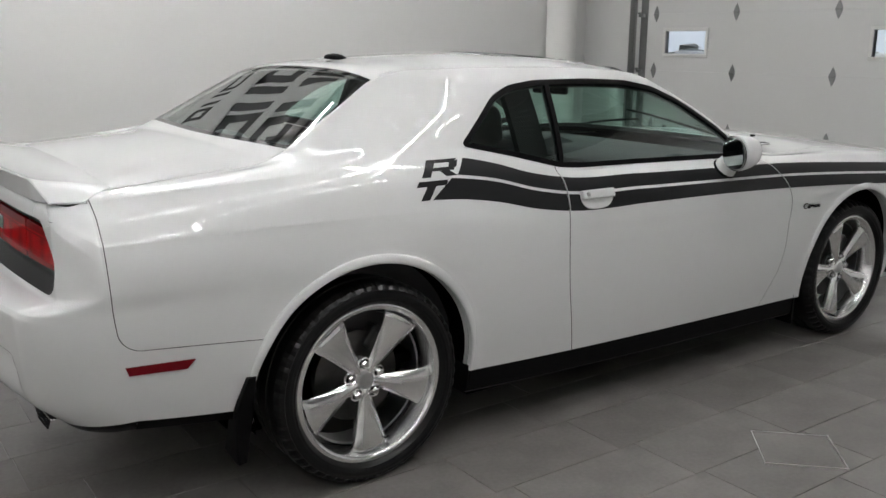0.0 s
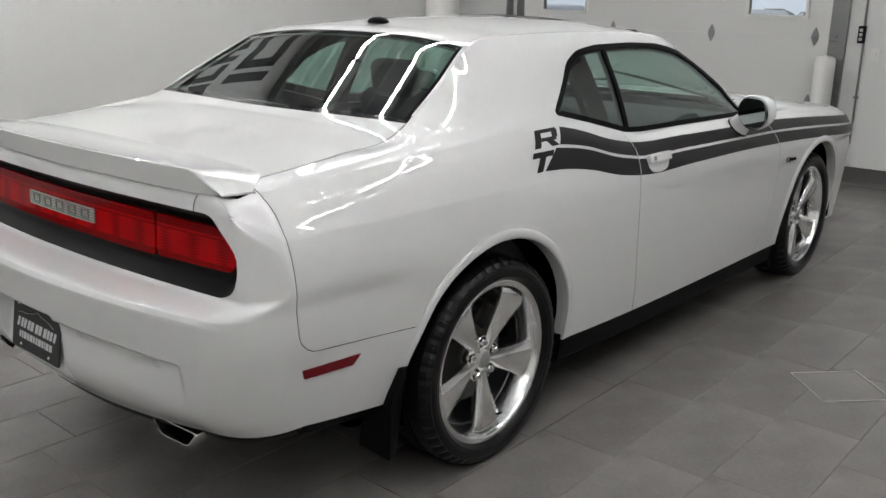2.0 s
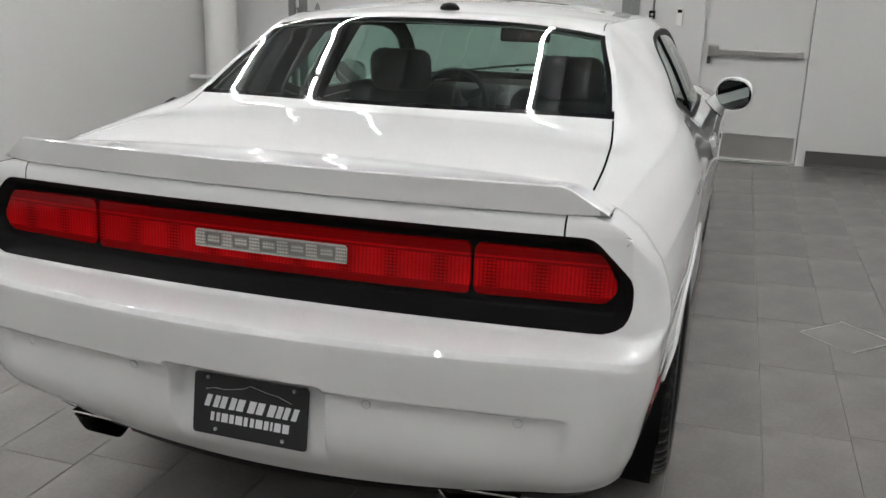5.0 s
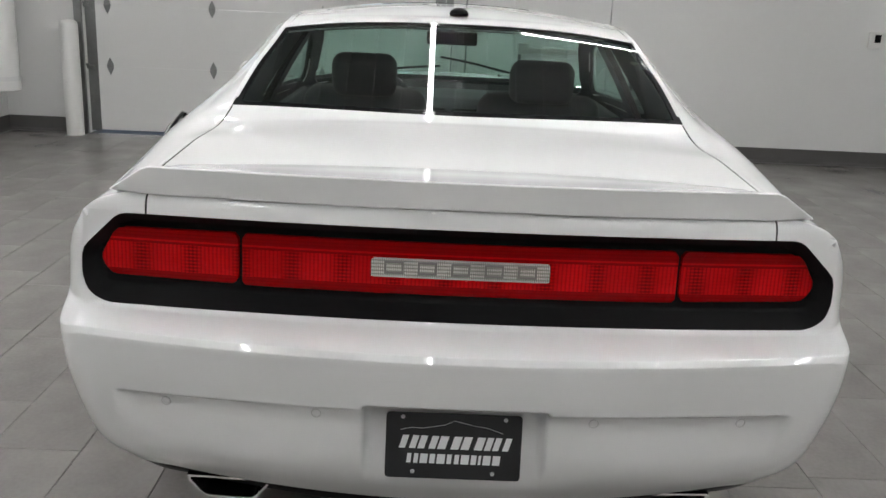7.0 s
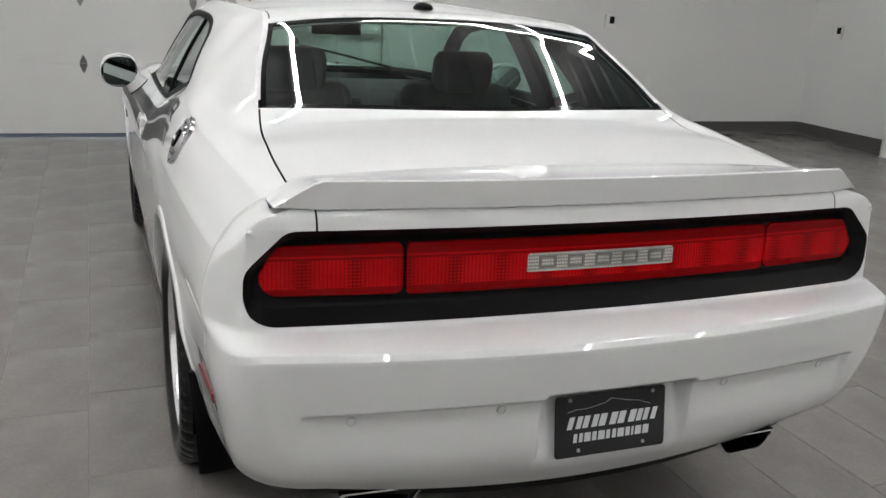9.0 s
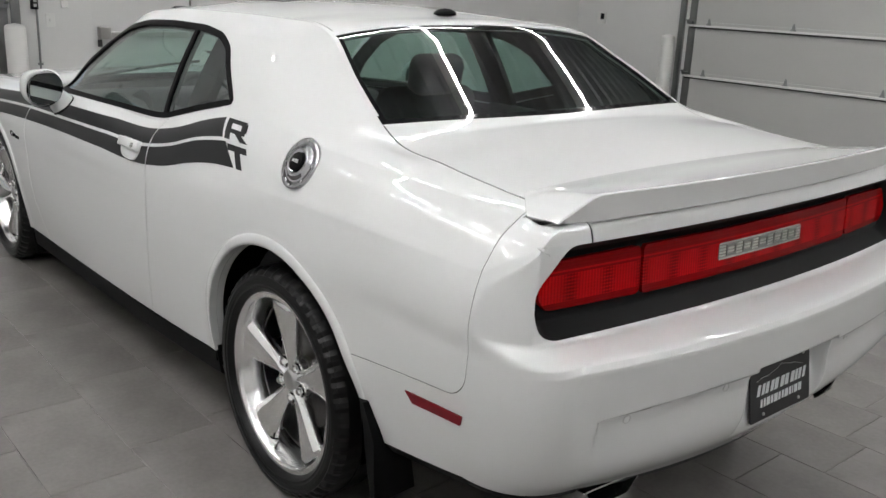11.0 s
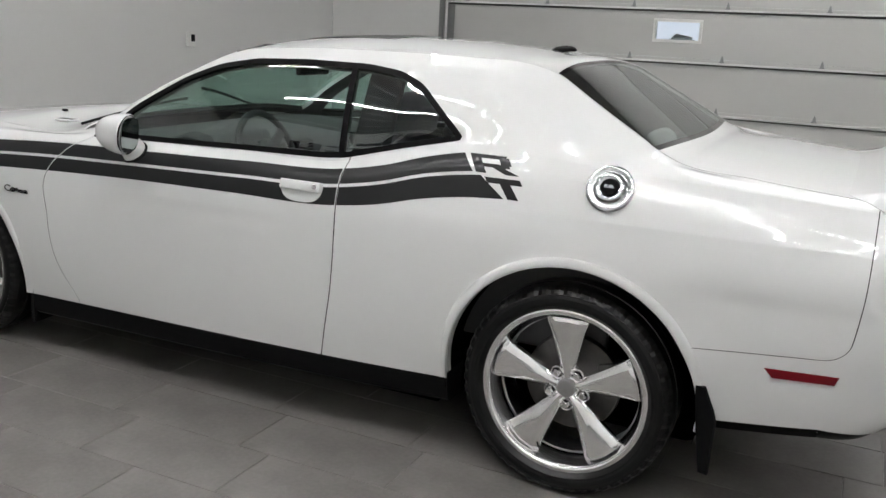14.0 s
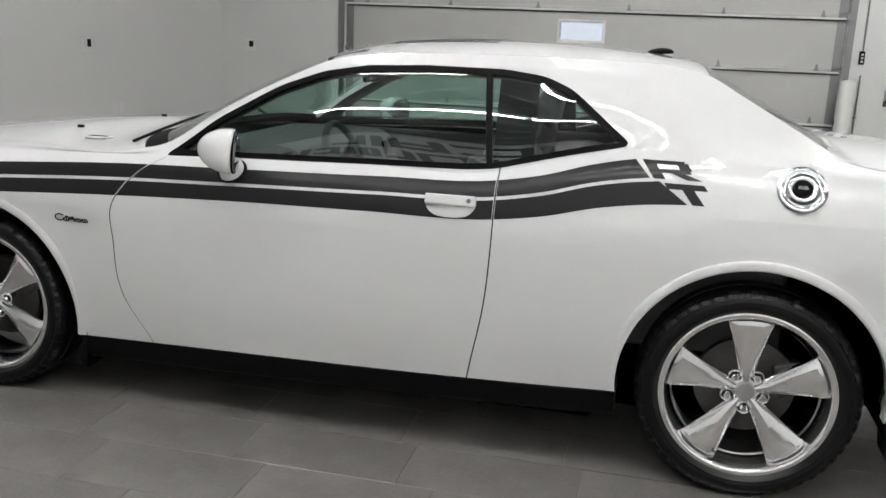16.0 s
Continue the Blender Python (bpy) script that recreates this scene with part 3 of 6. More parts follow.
def ring(level):
    """The points of one level from the middle of the tail round to the middle of the nose."""
    start = level.start
    xs0 = np.linspace(-0.86, 3.60, NS)
    xs = xs0 + (start + 0.86) * (1 - step(-0.86, -0.35, xs0))
    side = np.stack([xs, level.y(xs), level.z(xs)], 1)
    ya = side[0, 1] - level.corner
    near = np.array([0, 0.04, 0.08, 0.12, 0.16, 0.185, 0.195, 0.2, 0.205, 0.21, 0.22])
    ys = np.concatenate([near, np.linspace(0.22, ya, NR - len(near) + 1)[1:]])

    def tail(y):
        return np.stack([level.tail_x + level.bow * y * y, y, level.tail_z + level.tail_rise * (y / 0.85) ** 2], 1)

    rear = tail(ys)
    a, b = rear[-1], side[0]
    da = tail(np.array([ya + 0.01]))[0] - a
    da *= level.pull * level.corner / da[1]
    db = side[1] - side[0]
    db *= level.pull * abs(b[0] - a[0]) / db[0]
    da[2], db[2] = (b[2] - a[2]) / 3, (b[2] - a[2]) / 3
    t = np.linspace(0, 1, NC + 2)[1:-1, None]
    corner = a * (1 - t) ** 3 + 3 * (a + da) * t * (1 - t) ** 2 + 3 * (b - db) * t * t * (1 - t) + b * t**3
    e = side[-1]
    t = np.linspace(0, 1, NF + 1)[1:, None] * math.pi / 2
    nose = np.concatenate([e[0] + (NOSE - 0.1 * (1 - min(1, level.z(3.6) / 0.6)) - e[0]) * np.sin(t), e[1] * np.cos(t), np.full_like(t, e[2])], 1)
    return np.concatenate([rear, corner, side, nose])


def blend(points, segs, sharp, first, hard):
    """Smooth curves across the levels at every station; sharp levels break the bend."""
    out, n = [], len(points)
    d = [np.linalg.norm(points[k + 1] - points[k], axis=1)[:, None] + 1e-6 for k in range(n - 1)]
    for k in range(n - 1):
        s = (points[k + 1] - points[k]) / d[k]
        m0 = s if k == 0 else (s * d[k - 1] + (points[k] - points[k - 1]) / d[k - 1] * d[k]) / (d[k] + d[k - 1])
        m1 = s if k == n - 2 else (s * d[k + 1] + (points[k + 2] - points[k + 1]) / d[k + 1] * d[k]) / (d[k] + d[k + 1])
        m0 = m0 + (s - m0) * hard[first + k] if first + k in sharp else m0
        m1 = m1 + (s - m1) * hard[first + k + 1] if first + k + 1 in sharp else m1
        for i in range(segs[k]):
            t = i / segs[k]
            out.append((2 * t**3 - 3 * t * t + 1) * points[k] + (t**3 - 2 * t * t + t) * d[k] * m0 + (3 * t * t - 2 * t**3) * points[k + 1] + (t**3 - t * t) * d[k] * m1)
    out.append(points[-1])
    return np.array(out)


tailness = 1 - step(NR + 4, NR + NC, np.arange(NR + NC + NS + NF))[:, None]
crease = 1.0 * (1 - step(0.15, 1.1, ring(LEVELS[8])[:, 0]))[:, None]      # the quarter panel's long edge, fading into the door
low = blend([ring(l) for l in LEVELS], SEGS[:10], SHARP, 0, {4: 0.95 * tailness, 5: 0.8 * tailness, 6: tailness, 7: tailness, 8: crease * (1 - tailness), 10: 0.0})           # rows x stations x 3
S0, S1 = NR + NC, NR + NC + NS
belt = ring(LEVELS[-1])[S0:S1]
sx = belt[:, 0]
pts = [ring(LEVELS[-2])[S0:S1], belt] + [np.stack([sx, f(sx), g(sx)], 1) for f, g in UPPER]
waist = (step(0.30, 0.50, sx) * (1 - step(1.9, 2.2, sx)))[:, None]      # the glass springs from a hard edge along the doors
pts.insert(3, pts[2] * 0.23 + pts[3] * 0.77 + waist * np.array([0, 0.021, 0]))      # top of the side glass, below the rounded roof rail
high = blend(pts, [1, SEGS[10], 7, SEGS[11] - 7], SHARP, 9, {10: waist * 1.45, 12: waist, 13: 1.0})[1:]
edge = high[-1]
cap = []
crown = 2.0 + 0.5 * (1 - step(0.2, 0.6, sx))
for i in range(1, SEGS[12] + 1):
    t = 1 - i / SEGS[12]
    cap.append(np.stack([sx, edge[:, 1] * t, edge[:, 2] + (CENTRE_Z(sx) - edge[:, 2]) * (1 - t ** crown)], 1))
high = np.concatenate([high, np.array(cap)])

# pressed forms: flared arch lips, the number-plate recess and the sensor band in the bumper
for g in (low, high):
    for xc in (REAR_AXLE, FRONT_AXLE):
        r = np.hypot(g[..., 0] - xc, g[..., 2] - HUB_Z - 0.003)
        g[..., 1] += 0.004 * (1 - step(0.438, 0.480, r)) * (g[..., 1] > 0.6)
x, y, z = low[..., 0], low[..., 1], low[..., 2]
tail_zone = (x < -0.9)
low[..., 0] += tail_zone * 0.017 * step(0.198, 0.207, y) * (1 - step(0.725, 0.755, y)) * (1 - step(0.637, 0.642, z)) * step(0.50, 0.62, z)
low[..., 0] += tail_zone * (1 - step(0.190, 0.207, y)) * step(0.44, 0.46, z) * (1 - step(0.642, 0.654, z)) * np.clip((z - 0.452) * 0.48, 0, 0.085)


def grid_normals(g):
    du, dv = np.gradient(g, axis=1), np.gradient(g, axis=0)
    n = np.cross(du, dv)
    n /= np.linalg.norm(n, axis=2)[..., None] + 1e-12
    return n


skin = bmesh.new()
normal_layer = skin.verts.layers.float_vector.new("n")


def add_grid(g, n, flip=1):
    vs = [[skin.verts.new(p) for p in row] for row in g]
    for row, nr in zip(vs, n):
        for v, q in zip(row, nr):
            v[normal_layer] = Vector(q) * flip
    for a, b in zip(vs, vs[1:]):
        for i in range(len(a) - 1):
            try:
                skin.faces.new((a[i], a[i + 1], b[i + 1], b[i]))
            except ValueError:
                pass
    return vs


n_low = grid_normals(low)
n_up = grid_normals(np.concatenate([low[-2:-1, S0:S1], high]))[1:]
sign = 1 if n_low[20, NR + NC + 60, 1] > 0 else -1
add_grid(low, n_low * sign)
n_high = n_up * sign
k_edge = SEGS[10] + SEGS[11]
n_side, n_cap = n_high[:k_edge + 1].copy(), n_high[k_edge:].copy()
n_side[-1] = grid_normals(high[:k_edge + 1])[-1] * sign
n_cap[0] = grid_normals(high[k_edge:])[0] * sign
add_grid(high[:k_edge + 1], n_side)
add_grid(high[k_edge:], n_cap)
rim_row = low[-1, :S0 + 1]
inner_row = rim_row * np.array([0, 0.90, 1]) + np.array([-0.80, 0, 0.003])
add_grid(np.array([rim_row, (rim_row + inner_row) / 2, inner_row]), np.tile(np.array([0.0, 0.0, 1.0]), (3, S0 + 1, 1)))
for v in skin.verts:
    if v.co.y < 1e-4:
        v.co.y = 0.0
bmesh.ops.dissolve_degenerate(skin, dist=1e-6, edges=skin.edges[:])
bmesh.ops.recalc_face_normals(skin, faces=skin.faces[:])


def polygon_distance(poly, u, v):
    """Signed distance to a closed outline; inside is negative."""
    p = np.array(poly, float)
    q = np.roll(p, -1, 0)
    u, v = np.asarray(u, float), np.asarray(v, float)
    best, inside = np.full(u.shape, 1e9), np.zeros(u.shape, bool)
    for (ax, ay), (bx, by) in zip(p, q):
        t = np.clip(((u - ax) * (bx - ax) + (v - ay) * (by - ay)) / ((bx - ax) ** 2 + (by - ay) ** 2 + 1e-12), 0, 1)
        best = np.minimum(best, np.hypot(u - ax - t * (bx - ax), v - ay - t * (by - ay)))
        cross = ((ay > v) != (by > v)) & (u < (bx - ax) * (v - ay) / (by - ay + 1e-15) + ax)
        inside ^= cross
    return np.where(inside, -best, best)


def rounded(poly, radius, n=5):
    """The outline with its corners rounded."""
    out, m = [], len(poly)
    for i in range(m):
        a, b, c = Vector(poly[i - 1]), Vector(poly[i]), Vector(poly[(i + 1) % m])
        r = min(radius, (a - b).length * 0.45, (c - b).length * 0.45)
        p, q = b + (a - b).normalized() * r, b + (c - b).normalized() * r
        out += [tuple(p * (1 - t) ** 2 + 2 * b * t * (1 - t) + q * t * t) for t in (k / n for k in range(n + 1))]
    return out


WINDOW = rounded([(2.16, 1.003), (1.89, 1.014), (1.342, 1.030), (1.0, 1.036), (0.896, 1.045), (0.66, 1.103), (0.442, 1.150), (0.56, 1.242), (0.66, 1.318), (0.76, 1.357), (0.90, 1.374), (1.18, 1.376), (1.41, 1.366), (1.58, 1.337), (1.745, 1.278), (1.978, 1.145)], 0.03)
LAMP_BAY = rounded([(-0.3, 0.808), (0.806, 0.808), (0.843, 0.828), (0.858, 0.868), (0.856, 0.930), (0.765, 1.019), (-0.3, 1.019)], 0.022)
LAMP_OUT = rounded([(0.503, 0.862), (0.800, 0.866), (0.824, 0.904), (0.785, 0.976), (0.503, 0.980)], 0.016)
LAMP_MID = rounded([(-0.3, 0.860), (0.494, 0.860), (0.494, 0.979), (-0.3, 0.979)], 0.008)
LAMP_REV = [(-0.3, 0.898), (0.202, 0.898), (0.202, 0.942), (-0.3, 0.942)]
door_front = prof(0.25, 2.176, 0.288, 2.194, 0.452, 2.289, 0.671, 2.319, 0.845, 2.309, 0.959, 2.205, 1.03, 2.10)
door_rear = prof(0.25, 0.955, 0.324, 0.942, 0.585, 0.894, 0.826, 0.877, 1.07, 0.876)
pillar_x = prof(1.0, 0.905, 1.4, 0.966)
bumper_x = prof(0.60, -0.82, 0.70, -0.838, 0.82, -0.850, 0.985, -0.853, 1.06, -0.853)
bumper_z = prof(-0.95, 0.64, -0.784, 0.633, -0.60, 0.618, -0.37, 0.600)
belt_z = prof(0.40, 1.16, 0.66, 1.10, 0.9, 1.044, 1.35, 1.032, 2.2, 1.004)


def f_window(p):
    return np.where((p[:, 1] > 0.5) & (p[:, 2] > 0.97), polygon_distance(WINDOW, p[:, 0], p[:, 2]), 1.0)


def f_bay(p):
    behind = p[:, 0] + 0.958 - 0.115 * p[:, 1] ** 2
    return np.where((p[:, 0] < -0.80) & (p[:, 2] > 0.75), np.maximum(polygon_distance(LAMP_BAY, p[:, 1], p[:, 2]), behind), 1.0)


def f_lamp(poly):
    return lambda p: np.where((p[:, 0] < -0.80) & (p[:, 2] > 0.80), polygon_distance(poly, p[:, 1], p[:, 2]), 1.0)


def f_arch(xc):
    return lambda p: np.where(p[:, 1] > 0.6, np.hypot(p[:, 0] - xc, p[:, 2] - HUB_Z - 0.003) - ARCH, 1.0)


def f_quarter(p):
    a, b = p[:, 0] - bumper_x(p[:, 2]), p[:, 2] - bumper_z(p[:, 0])
    r = 0.06
    c = np.where((a < r) & (b < r), r - np.hypot(np.minimum(a - r, 0), np.minimum(b - r, 0)), np.minimum(a, b))
    return c


def f_door_front(p):
    return p[:, 0] - door_front(p[:, 2])


def f_door_rear(p):
    return p[:, 0] - door_rear(p[:, 2])


def f_pillar(p):
    return p[:, 0] - pillar_x(p[:, 2])


def f_lid(p):
    return p[:, 1] - (EDGE_Y(p[:, 0]) - 0.012)


def f_rear_top(p):
    return p[:, 0] - (0.225 - 0.02 * (np.abs(p[:, 1]) / 0.6) ** 4)


def f_rear_bottom(p):
    return p[:, 0] + 0.232 - 0.048 * (p[:, 1] / 0.7) ** 2


def f_screen_top(p):
    return p[:, 0] - (1.68 - 0.10 * (p[:, 1] / 0.6) ** 2)


def f_screen_bottom(p):
    return p[:, 0] - (2.44 - 0.24 * (p[:, 1] / 0.75) ** 2)


def slice_skin(f, where=None):
    """Cuts the skin along f = 0."""
    co = np.array([v.co[:] for v in skin.verts])
    val = f(co)
    val[np.abs(val) < 4e-4] = 0.0
    ok = np.ones(len(co), bool) if where is None else where(co)
    skin.verts.index_update()
    pairs = np.array([(e.verts[0].index, e.verts[1].index) for e in skin.edges])
    hit = (val[pairs[:, 0]] * val[pairs[:, 1]] < 0) & ok[pairs[:, 0]] & ok[pairs[:, 1]]
    edges = skin.edges[:]
    fresh = [v for v in skin.verts if val[v.index] == 0.0 and ok[v.index]]
    for i in np.nonzero(hit)[0]:
        e = edges[i]
        a, b = val[pairs[i, 0]], val[pairs[i, 1]]
        fresh.append(bmesh.utils.edge_split(e, e.verts[0], a / (a - b))[1])
    bmesh.ops.connect_verts(skin, verts=fresh)


def offset(f, d):
    return lambda p: f(p) - d


GAP = 0.0023
is_side = lambda p: (p[:, 1] > 0.6) & (p[:, 2] < 1.2) & (p[:, 0] > -0.4)
for xc in (REAR_AXLE, FRONT_AXLE):
    slice_skin(f_arch(xc))
slice_skin(f_window), slice_skin(offset(f_window, -0.020))
for d in (-GAP, GAP):
    slice_skin(offset(f_door_front, d), is_side)
    slice_skin(offset(f_door_rear, d), is_side)
    slice_skin(offset(f_quarter, d * 0.6), lambda p: (p[:, 0] < 0.0) & (p[:, 1] > 0.7))
    slice_skin(offset(f_lid, d * 1.3), lambda p: (p[:, 0] < -0.15) & (p[:, 2] > 1.03))
    slice_skin(offset(f_lid, d), lambda p: (p[:, 0] > 2.1) & (p[:, 2] > 0.9))
    slice_skin(lambda p, d=d: p[:, 1] - 0.703 - d, lambda p: (p[:, 0] < -0.9) & (p[:, 2] > 1.0))
for d in (0.010, 0.006):
    slice_skin(offset(f_lid, -d), lambda p: (p[:, 0] > 0.2) & (p[:, 0] < 1.7) & (p[:, 2] > 1.3))
slice_skin(offset(f_screen_bottom, 0.10), lambda p: (p[:, 0] > 2.0) & (p[:, 2] > 0.95) & (p[:, 1] < 0.78))
for d in (-0.011, 0.011):
    slice_skin(offset(f_pillar, d), lambda p: (p[:, 1] > 0.5) & (p[:, 2] > 1.0))
slice_skin(f_bay), slice_skin(offset(f_bay, -0.030))
for poly in (LAMP_OUT, LAMP_MID, LAMP_REV):
    slice_skin(f_lamp(poly))
inner = lambda p: (p[:, 1] < EDGE_Y(p[:, 0]) + 0.02) & (p[:, 2] > 1.0)
for f, where in ((f_rear_top, lambda p: inner(p) & (np.abs(p[:, 0] - 0.25) < 0.3)), (f_rear_bottom, lambda p: inner(p) & (np.abs(p[:, 0] + 0.18) < 0.1)),
                 (f_screen_top, lambda p: inner(p) & (np.abs(p[:, 0] - 1.65) < 0.3)), (f_screen_bottom, lambda p: inner(p) & (np.abs(p[:, 0] - 2.3) < 0.3))):
    slice_skin(f, where)
slice_skin(offset(f_lid, -0.020), lambda p: (p[:, 0] > -0.24) & (p[:, 0] < 0.3) & (p[:, 2] > 1.03))
slice_skin(offset(f_rear_top, -0.014), lambda p: inner(p) & (np.abs(p[:, 0] - 0.25) < 0.3))
slice_skin(offset(f_rear_bottom, 0.020), lambda p: inner(p) & (np.abs(p[:, 0] + 0.18) < 0.1))
slice_skin(offset(f_lid, -0.004), lambda p: (p[:, 0] > -0.21) & (p[:, 0] < 2.45) & (p[:, 2] > 1.03))

# sort the faces into panels
skin.faces.index_update(), skin.verts.index_update()
faces = skin.faces[:]
mid = np.array([f.calc_center_median()[:] for f in faces])
X, Y, Z = mid.T
win, bay, quarter = f_window(mid), f_bay(mid), f_quarter(mid)
df, dr, lid = f_door_front(mid), f_door_rear(mid), f_lid(mid)
arch = np.minimum(f_arch(REAR_AXLE)(mid), f_arch(FRONT_AXLE)(mid))
kind = np.full(len(faces), "side_frame", object)
flank = (Y > 0.6) & (Z < 1.2)
low_side = flank & (win > 0) & (Z < belt_z(X) + 0.004) & (X > 0.5)
kind[low_side & (df < 0) & (dr > 0)] = "door"
kind[low_side & (df > 0)] = "front_wing"
kind[(X > 2.1) & (Z < 1.06) & (kind == "side_frame") & (df > 0)] = "front_wing"
kind[(quarter < 0) & (X < -0.3)] = "rear_bumper"
tops = (lid < 0) & (Z > 0.9)
kind[tops & (X < -0.1) & (X > -0.92) & (f_rear_bottom(mid) < 0) & (quarter > -9) & (Z > 1.03)] = "boot_lid"
kind[tops & (X > 2.0) & (f_screen_bottom(mid) > 0)] = "bonnet"
kind[tops & (X > 2.0) & (f_screen_bottom(mid) > 0) & (f_screen_bottom(mid) < 0.10)] = "scuttle"
kind[(X < -0.92) & (Y < 0.703) & (Z > 1.018) & (bay > 0)] = "boot_face"
kind[tops & (f_rear_top(mid) < 0) & (f_rear_bottom(mid) > 0) & (X < 0.5)] = "rear_window"
kind[(kind == "rear_window") & ((lid > -0.020) | (f_rear_top(mid) > -0.014) | (f_rear_bottom(mid) < 0.020))] = "window_border"
kind[tops & (f_screen_top(mid) > 0) & (f_screen_bottom(mid) < 0) & (X > 1.4)] = "windscreen"
kind[tops & (X > 0.1) & (X < 2.0) & (kind == "side_frame")] = "roof"
kind[(win < 0)] = "window_trim"
p_off = f_pillar(mid)
kind[(win < -0.020) & (p_off > 0.011)] = "door_window"
kind[(win < -0.020) & (p_off < -0.011)] = "quarter_window"
kind[bay < 0] = "lamp_bezel"
kind[f_lamp(LAMP_MID)(mid) < 0] = "centre_lamp"
kind[f_lamp(LAMP_OUT)(mid) < 0] = "tail_lamp"
kind[f_lamp(LAMP_REV)(mid) < 0] = "reversing_lamp"
on_belt = flank & (win > 0) & (X > 0.5) & (Z < belt_z(X) + 0.02)
kind[on_belt & (np.abs(dr) < GAP)] = "door_gap"
kind[on_belt & (np.abs(df) < GAP) & (Z < 1.03)] = "wing_gap"
kind[(np.abs(quarter) < GAP * 0.6) & (X < -0.3) & (Y > 0.7) & (Z < 1.10)] = "bumper_gap"
kind[(np.abs(lid) < GAP * 1.3) & (Z > 1.03) & (X < -0.19) & (X > -0.86)] = "boot_gap"
kind[(np.abs(lid) < GAP) & (Z > 0.9) & (X > 2.2)] = "bonnet_gap"
kind[(np.abs(Y - 0.703) < GAP) & (Z > 1.018) & (X < -0.9)] = "boot_gap"
kind[(lid < -0.006) & (lid > -0.010) & (X > 0.25) & (X < 1.6) & (Z > 1.38) & np.isin(kind, ["roof", "side_frame"])] = "roof_gap"
kind[(arch < 0) & (Y > 0.6)] = "gone"


BAY_D = f_bay(np.array([v.co[:] for v in skin.verts]))
full_recess = lambda d: (lambda i: d)
ramp_recess = lambda i: 0.046 * min(1.0, max(0.0, -BAY_D[i] / 0.030)) + 0.0005


def panel(name, names, material, parent, both=True, mirror=False, depth=0.022, sink=0.0, label="", recess=None):
    """A panel from the skin's faces of those kinds: the outer sheet, and its edge folded inwards. both: joined with its mirror image."""
    pos, nor, out, table, lip = [], [], [], {}, []
    for i in np.nonzero(np.isin(kind, names))[0]:
        loop = []
        for v in faces[i].verts:
            if v.index not in table:
                table[v.index] = len(pos)
                n = Vector(v[normal_layer]).normalized()
                nor.append(n), pos.append(v.co - n * sink if recess is None else v.co + Vector((recess(v.index), 0, 0)))
                lip.append(0.003 if abs(BAY_D[v.index]) < 0.002 else depth)
            loop.append(table[v.index])
        n = sum((nor[k] for k in loop), Vector())
        if faces[i].normal.dot(n) < 0:
            loop = loop[::-1]
        out.append(loop)
    edges = {}
    for loop in out:
        for a, b in zip(loop, loop[1:] + loop[:1]):
            edges[(a, b)] = edges.get((a, b), 0) + 1
    rim = [(a, b) for a, b in edges if (b, a) not in edges and not (abs(pos[a].y) < 1e-5 and abs(pos[b].y) < 1e-5)]
    sheets = [(pos, nor, out, rim, 1)]
    if both or mirror:
        m = lambda q: Vector((q.x, -q.y, q.z))
        other = ([m(p) for p in pos], [m(n) for n in nor], [l[::-1] for l in out], [(b, a) for a, b in rim], -1)
        sheets = [other] if mirror else sheets + [other]
    V, F, N, middle = [], [], [], {}
    for ps, ns, ls, rs, s in sheets:
        place = []
        for k, p in enumerate(ps):
            if abs(p.y) < 1e-5 and k in middle:
                place.append(middle[k])
                continue
            middle[k] = len(V)
            place.append(len(V))
            V.append(p)
        for l in ls:
            F.append([place[k] for k in l]), N.extend(ns[k] for k in l)
        if depth:
            fold = {}
            for a, b in rs:
                for k in (a, b):
                    if k not in fold:
                        outer = place[k]
                        if recess is not None:
                            outer = len(V)
                            V.append(ps[k])
                        fold[k] = (outer, len(V))
                        V.append(ps[k] - ns[k] * lip[k])
                q = [fold[b][0], fold[a][0], fold[a][1], fold[b][1]]
                F.append(q)
                n = (Vector(V[q[1]]) - Vector(V[q[0]])).cross(Vector(V[q[2]]) - Vector(V[q[0]]))
                N.extend([n.normalized() if n.length > 1e-12 else Vector((0, 0, 1))] * 4)
    me = bpy.data.meshes.new(name)
    me.from_pydata([tuple(v) for v in V], [], F)
    me.polygons.foreach_set("use_smooth", [True] * len(me.polygons))
    if recess is None:
        me.normals_split_custom_set([tuple(n) for n in N])
    me.materials.append(material)
    ob = new(name, me)
    ob.parent = parent
    ob.matrix_parent_inverse = parent.matrix_world.inverted() if parent is not car else car.matrix_basis.inverted()
    return tagged(ob, label) if label else ob


for s in (False, True):
    panel("side_frame", ["side_frame"], PAINT, car, False, s)
    panel("door", ["door"], PAINT, car, False, s)
    panel("front_wing", ["front_wing"], PAINT, car, False, s)
    panel("window_trim", ["window_trim"], BLACK_TRIM, car, False, s, depth=0.02, sink=-0.002, label="black rubber window surround")
    for nm in ("door_window", "quarter_window"):
        g = panel(nm, [nm], GLASS, car, False, s, depth=0.004, sink=0.004, label="green-tinted side glass")
        g.visible_shadow = False
    panel("tail_lamp", ["tail_lamp"], RED_LENS, car, False, s, depth=0.022, recess=full_recess(0.034), label="red ribbed outer tail lamp")
for s in (False, True):
    # near-flush black sheets paint the shade of the open joints
    for nm in ("door_gap", "wing_gap", "bumper_gap", "boot_gap", "bonnet_gap", "roof_gap"):
        panel(nm, [nm], UNDER, car, False, s, depth=0, sink=0.0015, label="black sheet standing in for the shade in the panel joint")
bumper = panel("rear_bumper", ["rear_bumper"], PAINT, car)
panel("boot_lid", ["boot_lid"], PAINT, car)
panel("boot_face", ["boot_face"], PAINT, car, label="white upright face of the boot lid")
